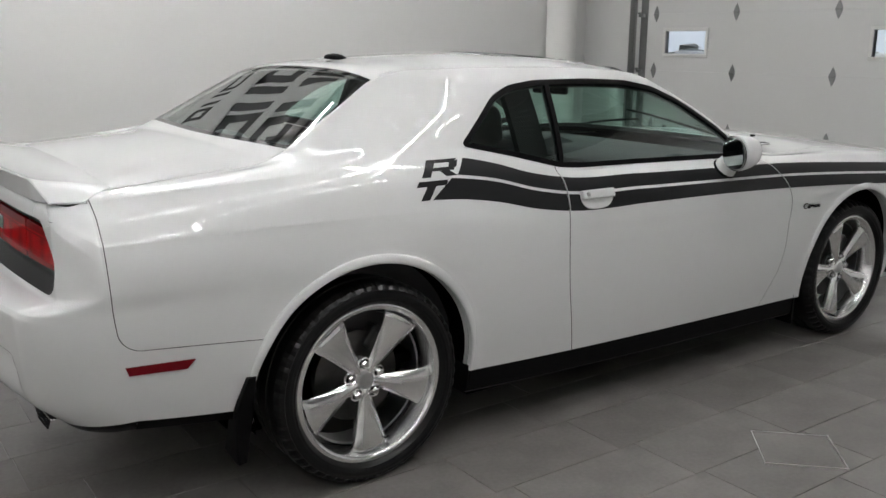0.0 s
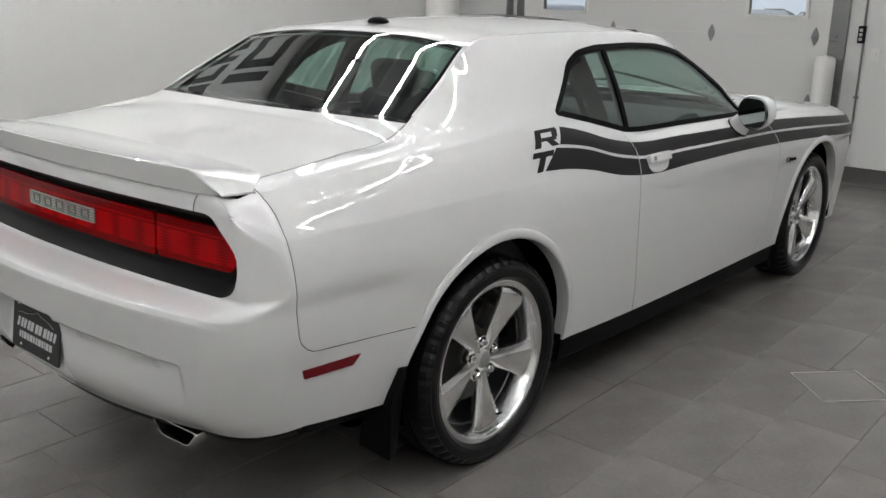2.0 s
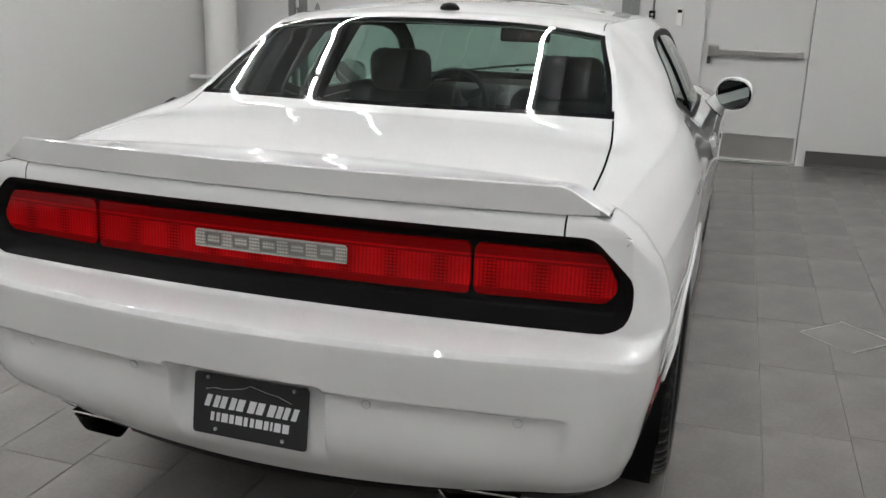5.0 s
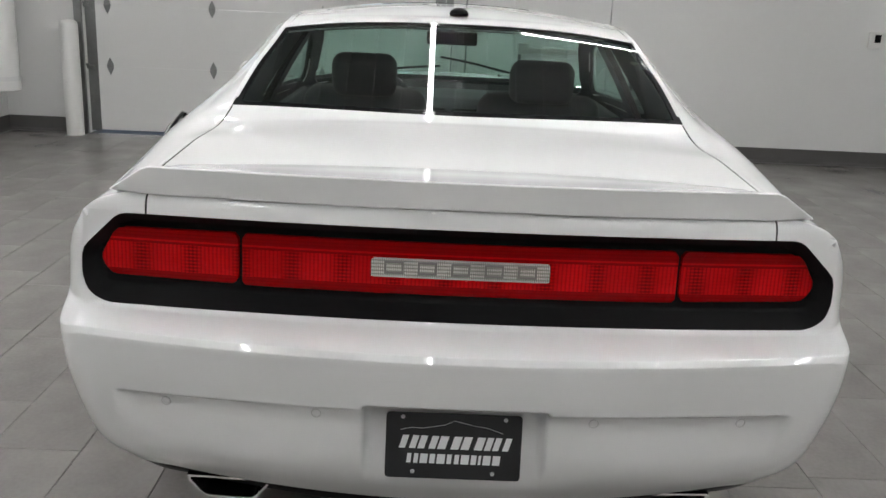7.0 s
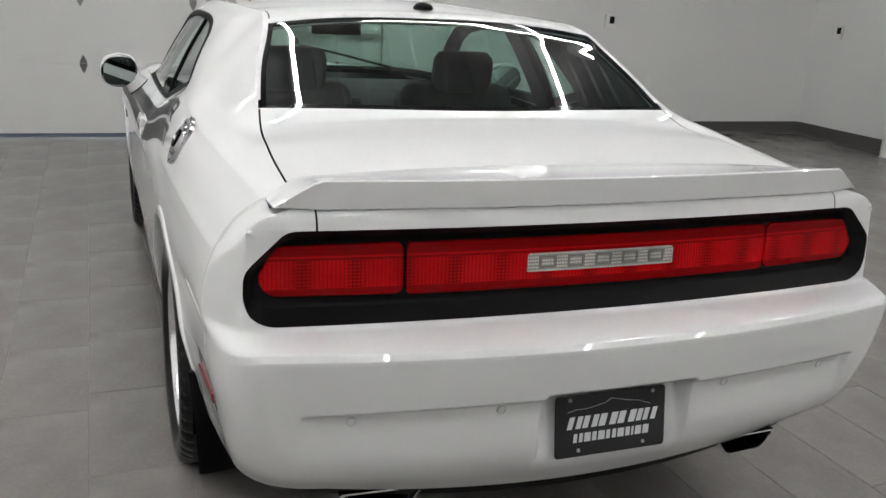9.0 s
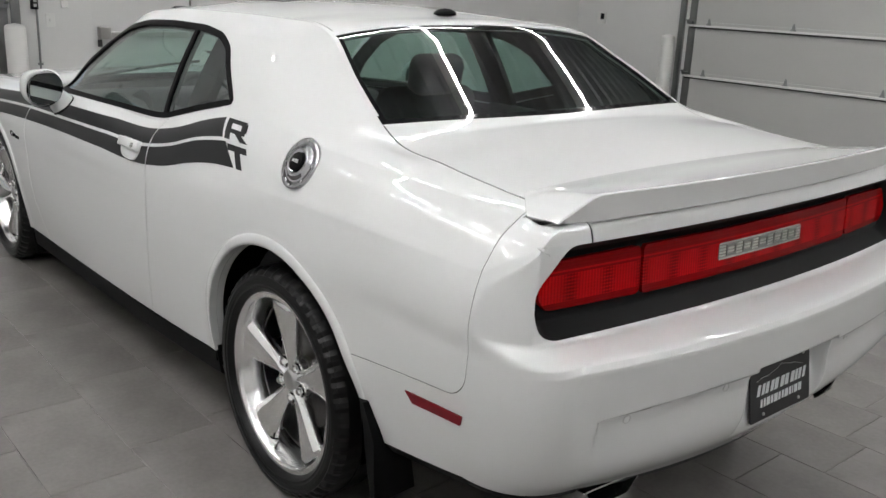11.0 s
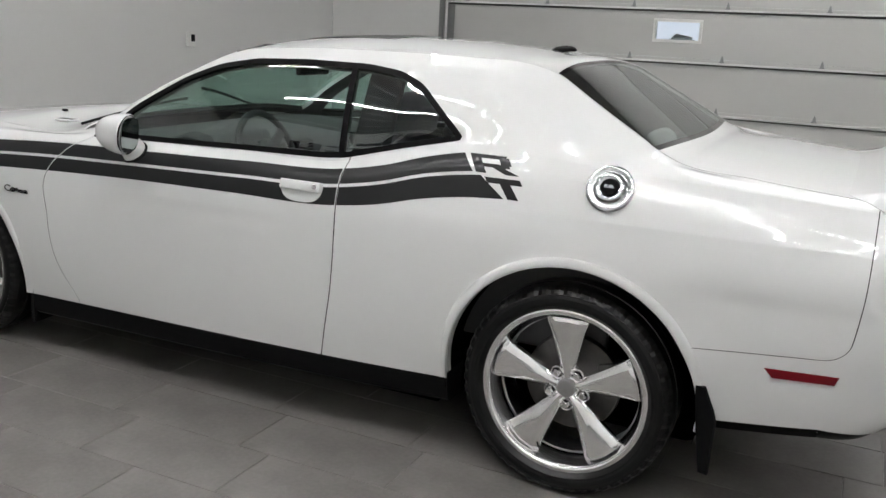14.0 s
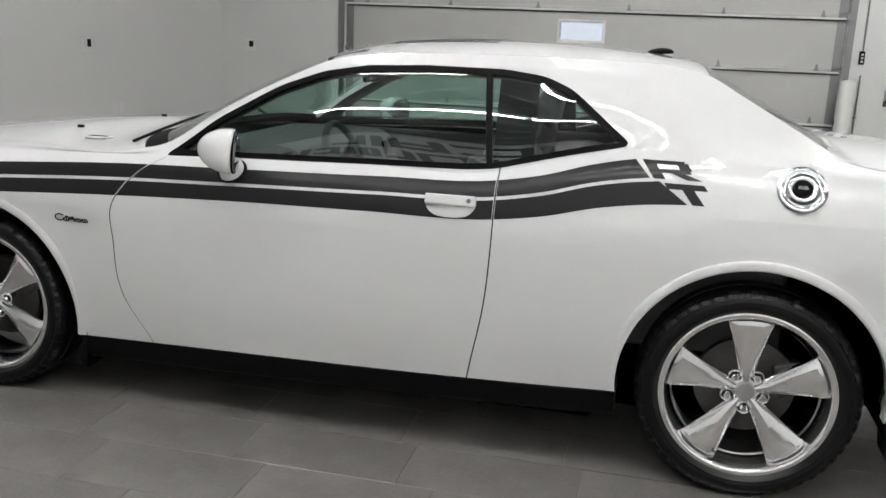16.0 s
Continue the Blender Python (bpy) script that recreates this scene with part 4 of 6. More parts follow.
panel("bonnet", ["bonnet"], PAINT, car)
panel("scuttle", ["scuttle"], BLACK_TRIM, car, sink=0.006, label="black plastic cowl below the windscreen")
panel("roof", ["roof"], PAINT, car)
g = panel("rear_window", ["rear_window"], REAR_GLASS, car, depth=0.004, sink=0.002, label="dark-tinted rear glass")
g.visible_shadow = False
panel("window_border", ["window_border"], BLACK_GLASS, g, depth=0.008, sink=0.0015, label="black printed edge of the rear glass")
g = panel("windscreen", ["windscreen"], SCREEN_GLASS, car, depth=0.004, sink=0.003)
g.visible_shadow = False
panel("lamp_bezel", ["lamp_bezel", "tail_lamp", "centre_lamp", "reversing_lamp"], MATT_BLACK, car, depth=0, recess=ramp_recess, label="matt black tail-lamp panel")
panel("centre_lamp", ["centre_lamp"], RED_LENS, car, depth=0.022, recess=full_recess(0.034), label="long red centre lamp")
panel("reversing_lamp", ["reversing_lamp"], CLEAR_LENS, car, depth=0.022, recess=full_recess(0.0325), label="clear ribbed reversing lamp")
panel("inner_shell", ["side_frame", "door", "front_wing", "roof", "window_trim", "scuttle"], HEADLINER, car, depth=0.0, sink=0.026, label="dark grey lining behind the panels")


# ---- wheels ----
def build_wheel(turn):
    """One wheel about its own axis, facing +y."""
    w = new("wheel")
    w.empty_display_size = 0.1
    n = 150
    outline = [(0.285, -0.105), (0.30, -0.118), (0.325, -0.123), (0.345, -0.118), (0.356, -0.104), (0.3625, -0.085), (0.364, -0.04), (0.359, -0.038), (0.359, -0.030), (0.364, -0.028), (0.364, 0.028),
               (0.359, 0.030), (0.359, 0.038), (0.364, 0.040), (0.3625, 0.085), (0.3585, 0.098), (0.352, 0.109), (0.344, 0.116), (0.338, 0.1185), (0.336, 0.1170), (0.325, 0.1215), (0.312, 0.122), (0.306, 0.1195), (0.300, 0.119), (0.290, 0.110), (0.283, 0.100), (0.270, 0.09)]
    bm = bmesh.new()
    rings = []
    for k, (r, a) in enumerate(outline):
        ring_ = []
        for i in range(n):
            t = 2 * math.pi * i / n
            cut = 0.0
            if i % 3 == 0 and (5 <= k <= 6 or 14 <= k <= 17 or 3 <= k <= 4):
                cut = 0.003
            if k in (14, 15, 16, 17):
                t += 0.004
            ring_.append(bm.verts.new(((r - cut) * math.cos(t), a - (0.004 if cut and k > 14 else 0), (r - cut) * math.sin(t))))
        rings.append(ring_)
    for p, q in zip(rings, rings[1:]):
        for i in range(n):
            bm.faces.new((p[i], p[(i + 1) % n], q[(i + 1) % n], q[i]))
    bmesh.ops.recalc_face_normals(bm, faces=bm.faces[:])
    part("tyre", bm, RUBBER, w, "black low-profile tyre with grooved shoulders", smooth=True, sharp=14)
    rim = part("rim", lathe([(0.271, -0.10), (0.262, -0.07), (0.243, 0.02), (0.246, 0.05), (0.258, 0.078), (0.2625, 0.090), (0.266, 0.099), (0.271, 0.1035), (0.280, 0.1045), (0.2865, 0.102), (0.287, 0.094), (0.280, 0.085)], 96), RIM_LIP, w, "polished deep-lipped alloy rim", smooth=True, sharp=40)
    part("barrel", lathe([(0.250, -0.10), (0.240, 0.02), (0.2425, 0.021)], 64), RIM_DARK, w, "dull alloy inner barrel", smooth=True)
    for k in range(5):
        bm = bmesh.new()
        rows = []
        for r, half, top, flat, drop in ((0.022, 0.018, 0.058, 0.35, 0.03), (0.050, 0.0215, 0.062, 0.40, 0.034), (0.085, 0.0300, 0.066, 0.48, 0.036), (0.14, 0.0425, 0.074, 0.52, 0.036), (0.20, 0.0585, 0.083, 0.58, 0.034), (0.240, 0.0690, 0.088, 0.60, 0.03), (0.2555, 0.0735, 0.084, 0.66, 0.03)):
            z = math.sqrt(max(r * r - half * half, 0)) if r > 0.2 else r
            zf = math.sqrt(max(r * r - (half * flat) ** 2, 0)) if r > 0.2 else r
            rows.append([(-half, top - drop, z), (-half * 0.985, top - 0.012, z), (-half * flat, top, zf), (0, top + 0.0035, r), (half * flat, top, zf), (half * 0.985, top - 0.012, z), (half, top - drop, z)])
        vs = [[bm.verts.new(p) for p in row] for row in rows]
        for a, b in zip(vs, vs[1:]):
            for i in range(6):
                bm.faces.new((a[i], a[i + 1], b[i + 1], b[i]))
            bm.faces.new((a[6], a[0], b[0], b[6]))
        bm.faces.new(vs[0]), bm.faces.new(vs[-1])
        bmesh.ops.recalc_face_normals(bm, faces=bm.faces[:])
        bmesh.ops.bevel(bm, geom=[e for e in bm.edges if e.calc_face_angle(0) > 0.3], offset=0.0016, segments=2, affect="EDGES", profile=0.5, clamp_overlap=True)
        moved(bm, Matrix.Rotation(radians(turn + 72 * k), 4, "Y"))
        part("spoke", bm, CHROME, w, "broad polished flared spoke", smooth=True, sharp=30)
    for k in range(5):
        a = radians(turn + 36 + 72 * k)
        bm = lathe([(0.0, 0.072), (0.009, 0.071), (0.0135, 0.066), (0.0145, 0.048), (0.0145, 0.02)], 6)
        join(bm, lathe([(0.0180, 0.0545), (0.0215, 0.0555), (0.0235, 0.052), (0.0240, 0.03)], 28))
        moved(bm, Matrix.Translation((0.0600 * math.sin(a), 0, 0.0600 * math.cos(a))))
        hole = moved(lathe([(0.0142, 0.047), (0.0155, 0.046), (0.0182, 0.0546)], 28), Matrix.Translation((0.0600 * math.sin(a), 0, 0.0600 * math.cos(a))))
        part("nut_recess", hole, MATT_BLACK, w, "dark recess round a wheel nut")
        part("wheel_nut", bm, CHROME, w, "bright steel wheel nut in a raised boss", smooth=True, sharp=28)
    part("hub", lathe([(0.0, 0.045), (0.072, 0.042), (0.076, 0.036), (0.076, 0.0), (0.0, 0.0)], 40), CHROME, w, smooth=True)
    part("centre_cap", lathe([(0.0, 0.0695), (0.020, 0.0690), (0.029, 0.0665), (0.0325, 0.061), (0.033, 0.045)], 40), RIM_DARK, w, "grey domed centre cap", smooth=True)
    part("brake_disc", lathe([(0.07, -0.005), (0.165, -0.005), (0.167, -0.01), (0.167, -0.03), (0.07, -0.03)], 64), STEEL, w, "worn steel brake disc")
    part("brake_caliper", moved(box(-0.06, 0.06, -0.05, 0.012, 0.10, 0.19, 0.012, 2), Matrix.Rotation(radians(-75), 4, "Y")), STEEL, w, "dark steel brake caliper")
    part("valve", moved(sweep([(0, 0.060, 0.245), (0, 0.082, 0.236), (0, 0.090, 0.228)], 0.004, 8), Matrix.Rotation(radians(turn + 160), 4, "Y")), BLACK_TRIM, w, "black rubber valve")
    return w


wheel = build_wheel(2)
wheel.parent = car
wheel.matrix_parent_inverse = car.matrix_basis.inverted()
wheel.matrix_basis = pose(REAR_AXLE, 0.82, HUB_Z)
tagged(wheel, "polished five-spoke wheel with a black tyre")
copy_thing(wheel, pose(FRONT_AXLE, 0.815, HUB_Z, 0, 20, 0))
copy_thing(wheel, pose(REAR_AXLE, -0.82, HUB_Z, 0, 36, 180))
copy_thing(wheel, pose(FRONT_AXLE, -0.815, HUB_Z, 0, 20, 180))

# wheel houses and underbody
for xc in (REAR_AXLE, FRONT_AXLE):
    for s in (1, -1):
        bm = bmesh.new()
        n = 28
        arc = [(xc + 0.437 * math.cos(math.pi * (1.12 * i / n - 0.06)), HUB_Z + 0.437 * math.sin(math.pi * (1.12 * i / n - 0.06))) for i in range(n + 1)]
        rows = [[bm.verts.new((x, s * y, z)) for x, z in arc] for y in (0.915, 0.66)]
        rows.append([bm.verts.new((xc + (x - xc) * 0.02, s * 0.655, HUB_Z + (z - HUB_Z) * 0.02)) for x, z in arc])
        for a, b in zip(rows, rows[1:]):
            for i in range(n):
                bm.faces.new((a[i], a[i + 1], b[i + 1], b[i]))
        part("wheel_arch_liner", bm, UNDER, car, "black wheel arch liner", smooth=True)
bm = box(-0.40, 3.6, -0.64, 0.64, 0.15, 0.36, 0.03, 2)
box(0.50, 2.44, -0.80, 0.80, 0.155, 0.33, 0.02, bm=bm)
part("underbody", bm, UNDER, car, "black underbody")

# black valance under the tail, following the bumper's lower edge
bm = bmesh.new()
last = int(np.argmin(np.abs(low[0, :, 0] + 0.46) + (np.arange(low.shape[1]) < S0) * 9))
edge_line = low[0, :last + 1]
rows = []
for k_in, dz in ((0.004, 0.006), (0.012, -0.012), (0.035, -0.040), (0.12, -0.060), (0.4, -0.055)):
    q = edge_line.copy()
    away = np.stack([np.where(np.arange(len(q)) < S0, 1.0, 0.0), -np.clip(q[:, 1] / 0.5, 0, 1), np.zeros(len(q))], 1)
    q += away * k_in + np.array([0, 0, dz])
    rows.append(q)
for s in (1, -1):
    vs = [[bm.verts.new((a, s * max(b, 0), c)) for a, b, c in row] for row in rows]
    for a, b in zip(vs, vs[1:]):
        for i in range(len(a) - 1):
            bm.faces.new((a[i], a[i + 1], b[i + 1], b[i]))
bmesh.ops.remove_doubles(bm, verts=bm.verts[:], dist=1e-4)
bmesh.ops.recalc_face_normals(bm, faces=bm.faces[:])
part("rear_valance", bm, BLACK_TRIM, car, "black plastic lower valance", smooth=True)


# ---- fittings on the skin ----
from mathutils.bvhtree import BVHTree
table, loops = [], []
for i in np.nonzero(~np.isin(kind, ["gone"]))[0]:
    loops.append([len(table) + k for k in range(len(faces[i].verts))])
    table += [v.co.copy() for v in faces[i].verts]
TREE = BVHTree.FromPolygons(table, loops)


def on_side(side, x, z):
    """The place and outward normal of the skin at x, z on a side (1: left, -1: right)."""
    hit, n, _, _ = TREE.ray_cast(Vector((x, 2.0, z)), Vector((0, -1, 0)))
    if hit is None:
        return Vector((x, side * 0.9, z)), Vector((0, side, 0))
    n = n if n.y > 0 else -n
    return Vector((hit.x, side * hit.y, hit.z)), Vector((n.x, side * n.y, n.z))


def on_top(x, y):
    for nudge in (0.0, -0.006, 0.006, -0.012):
        hit, n, _, _ = TREE.ray_cast(Vector((x, max(abs(y) + nudge, 0.0), 3.0)), Vector((0, 0, -1)))
        if hit is not None:
            break
    n = n if n.z > 0 else -n
    return Vector((x, y, hit.z)), Vector((n.x, n.y * (1 if y >= 0 else -1), n.z))


def on_tail(y, z):
    hit, n, _, _ = TREE.ray_cast(Vector((-3.0, abs(y), z)), Vector((1, 0, 0)))
    n = n if n.x < 0 else -n
    return Vector((hit.x, y, z)), Vector((n.x, n.y * (1 if y >= 0 else -1), n.z))


def film(bm, side, quad, lift=0.0012, n=8, m=4):
    """A thin patch of vinyl laid on the side between four corners given as x, z."""
    a, b, c, d = (Vector(q) for q in quad)
    grid = []
    for i in range(n + 1):
        row = []
        for j in range(m + 1):
            u, v = i / n, j / m
            q = (a * (1 - u) + b * u) * (1 - v) + (d * (1 - u) + c * u) * v
            p, nn = on_side(side, q.x, q.y)
            row.append(bm.verts.new(p + nn * lift))
        grid.append(row)
    for r, t in zip(grid, grid[1:]):
        for j in range(m):
            bm.faces.new((r[j], t[j], t[j + 1], r[j + 1]) if side < 0 else (r[j + 1], t[j + 1], t[j], r[j]))


def stripe(side, x0, x1, top, bottom, slant=0.0, first=None, last=None):
    bm = bmesh.new()
    n, m = max(2, int((x1 - x0) / 0.012)), 5
    grid = []
    for i in range(n + 1):
        row = []
        for j in range(m + 1):
            zz = float(top(x0)) * (1 - j / m) + float(bottom(x0)) * j / m
            za = float(top(x1)) * (1 - j / m) + float(bottom(x1)) * j / m
            xa, xb = (first(zz) if first else x0), (last(za) if last else x1)
            x = float(xa + (xb - xa) * i / n)
            xx = x + slant * (j / m) * (1 - i / n)
            z = float(top(xx)) * (1 - j / m) + float(bottom(xx)) * j / m
            p, nn = on_side(side, xx, z)
            row.append(bm.verts.new(p + nn * 0.0012))
        grid.append(row)
    for r, t in zip(grid, grid[1:]):
        for j in range(m):
            bm.faces.new((r[j], r[j + 1], t[j + 1], t[j]))
    bmesh.ops.recalc_face_normals(bm, faces=bm.faces[:])
    part("stripe", bm, DECAL, car, "charcoal vinyl side stripe", smooth=True)


stripe_top = prof(0.38, 1.117, 0.417, 1.113, 0.558, 1.086, 0.72, 1.041, 0.88, 1.012, 1.3, 0.996, 1.81, 0.983, 2.31, 0.970, 2.81, 0.941, 3.3, 0.905, 3.7, 0.875)
stripe_mid = prof(0.30, 1.060, 0.36, 1.055, 0.55, 1.027, 0.715, 0.984, 0.874, 0.957, 1.3, 0.943, 1.81, 0.931, 2.31, 0.917, 2.8, 0.891, 3.3, 0.856, 3.7, 0.828)
stripe_low = prof(0.22, 0.986, 0.40, 0.973, 0.546, 0.950, 0.71, 0.912, 0.88, 0.888, 1.34, 0.880, 1.81, 0.873, 2.31, 0.857, 2.8, 0.833, 3.3, 0.80, 3.7, 0.775)
up_low = lambda x: stripe_mid(x) + 0.0055
lo_top = lambda x: stripe_mid(x) - 0.0055
for side in (1, -1):
    door_a, door_b = (lambda z: door_rear(z) + 0.004), (lambda z: door_front(z) - 0.004)
    quarter_end, wing_start = (lambda z: door_rear(z) - 0.004), (lambda z: door_front(z) + 0.004)
    stripe(side, 0.425, 0.872, stripe_top, up_low, -0.05, None, quarter_end)
    stripe(side, 0.345, 0.872, lo_top, stripe_low, -0.095, None, quarter_end)
    stripe(side, 0.881, 2.20, stripe_top, up_low, 0, door_a, door_b)
    stripe(side, 0.881, 2.28, lo_top, stripe_low, 0, door_a, door_b)
    stripe(side, 2.22, 3.7, stripe_top, up_low, 0, wing_start)
    stripe(side, 2.29, 3.7, lo_top, stripe_low, 0, wing_start)
    # two slanted block characters that end the stripes; they read from outside on both sides
    def glyph(x_lead, x_trail, z0, z1, cells, lean):
        bm = bmesh.new()
        for cell in cells:
            q = []
            for u, v in cell:
                u = u if side > 0 else 1 - u
                q.append((x_lead + (x_trail - x_lead) * u - lean * (1 - v), z0 + (z1 - z0) * v))
            film(bm, side, q, n=6, m=3)
        bmesh.ops.recalc_face_normals(bm, faces=bm.faces[:])
        part("stripe_letter", bm, DECAL, car, "charcoal vinyl block letter", smooth=True)

    glyph(0.405, 0.262, 1.0585, 1.1135, [[(0, 0), (0.26, 0), (0.26, 1), (0, 1)], [(0.26, 0.80), (0.88, 0.80), (0.94, 1), (0.26, 1)], [(0.72, 0.42), (0.98, 0.50), (0.98, 0.92), (0.72, 0.80)], [(0.26, 0.34), (0.92, 0.34), (0.92, 0.54), (0.26, 0.54)], [(0.48, 0.34), (0.78, 0.34), (1.08, 0), (0.74, 0)]], 0.042)
    glyph(0.330, 0.205, 0.984, 1.047, [[(0, 0.72), (1, 0.72), (1, 1), (0, 1)], [(0.36, 0), (0.66, 0), (0.66, 0.72), (0.36, 0.72)]], 0.05)

# door handles: a bowl with a flap over it
for side in (1, -1):
    p, n = on_side(side, 1.025, 0.925)
    m = Matrix.Translation(p) @ Matrix(((1, 0, 0), (0, side, 0), (0, 0, 1))).to_4x4()
    rot = Matrix.Rotation(math.asin(max(-1, min(1, n.z))) * side, 4, "X")
    outline = [(-0.088, 0.034), (0.088, 0.034), (0.089, 0.0), (0.078, -0.022), (0.055, -0.038), (0.02, -0.044), (-0.02, -0.044), (-0.055, -0.038), (-0.078, -0.022), (-0.089, 0.0)]
    part("handle_cup", moved(prism(rounded(outline, 0.012), 0.012, 0.003), Matrix.Translation(p) @ rot @ pose(0, side * 0.004, 0, 90, 0, 0) @ pose(0, 0, 0, 0, 0 if side < 0 else 180, 0)), PAINT, car, "white door handle bowl", smooth=True)
    bm = box(-0.088, 0.088, -0.006, 0.012, -0.004, 0.033, 0.006, 3)
    for v in bm.verts:
        v.co.y += 0.012 * (1 - (v.co.x / 0.09) ** 2)
    if side < 0:
        moved(bm, Matrix.Diagonal((1, -1, 1, 1)))
        bmesh.ops.reverse_faces(bm, faces=bm.faces[:])
    part("door_handle", moved(bm, Matrix.Translation(p) @ rot @ pose(0, side * 0.006, 0)), PAINT, car, "white pull-out door handle", smooth=True)
    part("lock", moved(lathe([(0.0, 0.0), (0.008, 0.0), (0.009, -0.004)], 20), Matrix.Translation(p) @ rot @ pose(-0.068, side * 0.031, 0.014, 0, 0, 0 if side > 0 else 180)), CHROME, car, "chrome lock barrel")

# mirrors
for side in (1, -1):
    bm = bmesh.new()
    bmesh.ops.create_uvsphere(bm, u_segments=32, v_segments=20, radius=1)
    for v in bm.verts:
        x, y, z = v.co
        front = max(x, 0)
        sx_, sy_, sz_ = 0.118, 0.088, 0.078
        k = (abs(y) ** 2.6 + abs(z) ** 2.6 + 1e-9) ** (1 / 2.6)
        r = math.hypot(y, z)
        if r > 1e-6:
            y, z = y / k * r, z / k * r
        x = x * sx_ if x > 0 else x * 0.018
        v.co = Vector((x, y * sy_ * (1 - 0.12 * front), z * sz_ + 0.018 * front * 0.2))
    moved(bm, pose(1.800, side * 1.008, 1.060, 0, -4, 20 * side))
    house = part("mirror_housing", bm, PAINT, car, "white door mirror housing", smooth=True, sharp=60)
    bm = bmesh.new()
    bmesh.ops.create_circle(bm, cap_ends=True, segments=40, radius=1)
    for v in bm.verts:
        y, z = v.co.x, v.co.y
        k = (abs(y) ** 2.8 + abs(z) ** 2.8) ** (1 / 2.8)
        v.co = Vector((0, y / k * 0.078, z / k * 0.067))
    r = bmesh.ops.extrude_face_region(bm, geom=bm.faces[:])
    for v in r["geom"]:
        if isinstance(v, bmesh.types.BMVert):
            v.co.x -= 0.005
    bmesh.ops.recalc_face_normals(bm, faces=bm.faces[:])
    part("mirror_glass", moved(bm, pose(1.784, side * 1.008, 1.058, 0, -4, 20 * side)), MIRROR, house, "mirror glass in a dark rim")
    part("mirror_rim", moved(lathe([(0.066, -0.0045), (0.085, -0.008), (0.0885, 0.0)], 48, "y"), pose(1.7855, side * 1.008, 1.058, 0, -4, 20 * side) @ Matrix.Rotation(radians(90), 4, "Z") @ Matrix.Diagonal((0.99, 1, 0.86, 1))), BLACK_TRIM, house, smooth=True)
    p, n = on_side(side, 1.845, 0.975)
    bm = lathe([(0.0, 0.005), (0.048, 0.0), (0.046, 0.02), (0.036, 0.06), (0.034, 0.10)], 28, "z")
    moved(bm, Matrix.Translation(p + n * 0.004) @ (Vector((0.0, side * 0.055, 0.075))).to_track_quat("Z", "Y").to_matrix().to_4x4() @ Matrix.Diagonal((0.9, 1.1, 1, 1)))
    part("mirror_stalk", bm, PAINT, car, "white mirror foot", smooth=True)
    part("mirror_gasket", moved(lathe([(0.0, 0.004), (0.055, 0.003), (0.056, 0.0)], 28, "z"), Matrix.Translation(p + n * 0.001) @ n.to_track_quat("Z", "Y").to_matrix().to_4x4()), BLACK_TRIM, car, "black gasket under the mirror foot")

# fuel flap, left side only
p, n = on_side(1, -0.092, 1.056)
m = Matrix.Translation(p) @ n.to_track_quat("Y", "Z").to_matrix().to_4x4()
flap = part("fuel_flap", moved(lathe([(0.076, -0.006), (0.0765, 0.003), (0.073, 0.006), (0.062, 0.005), (0.057, 0.002), (0.050, 0.004), (0.046, 0.012), (0.040, 0.0145), (0.030, 0.012), (0.027, 0.010), (0.0, 0.010)], 64), m), FLAP_CHROME, car, "round chrome fuel flap", smooth=True, sharp=50)
part("flap_hub", moved(lathe([(0.028, 0.008), (0.027, 0.017), (0.022, 0.019), (0.0, 0.019)], 40), m), BLACK_TRIM, flap, "black hub", smooth=True)
for k in range(8):
    a = 2 * math.pi * k / 8
    part("flap_bolt", moved(lathe([(0.0045, 0.003), (0.004, 0.008), (0.0, 0.0085)], 8), m @ pose(0.067 * math.cos(a), 0, 0.067 * math.sin(a))), CHROME, flap)


def lettering(text, size, material, m, parent, name="lettering", label="", depth=0.0006):
    cu = bpy.data.curves.new(name, "FONT")
    cu.body, cu.size, cu.align_x, cu.align_y, cu.extrude = text, size, "CENTER", "CENTER", depth
    tmp = bpy.data.objects.new(name, cu)
    me = bpy.data.meshes.new_from_object(tmp)
    bpy.data.objects.remove(tmp)
    bm = bmesh.new()
    bm.from_mesh(me)
    bpy.data.meshes.remove(me)
    return part(name, moved(bm, m), material, parent, label)


lettering("FUEL", 0.014, PRINT, m @ pose(0, 0.0197, 0, -90, 0, 0) @ pose(0, 0, 0, 0, 0, 180), flap, label="pale raised letters")

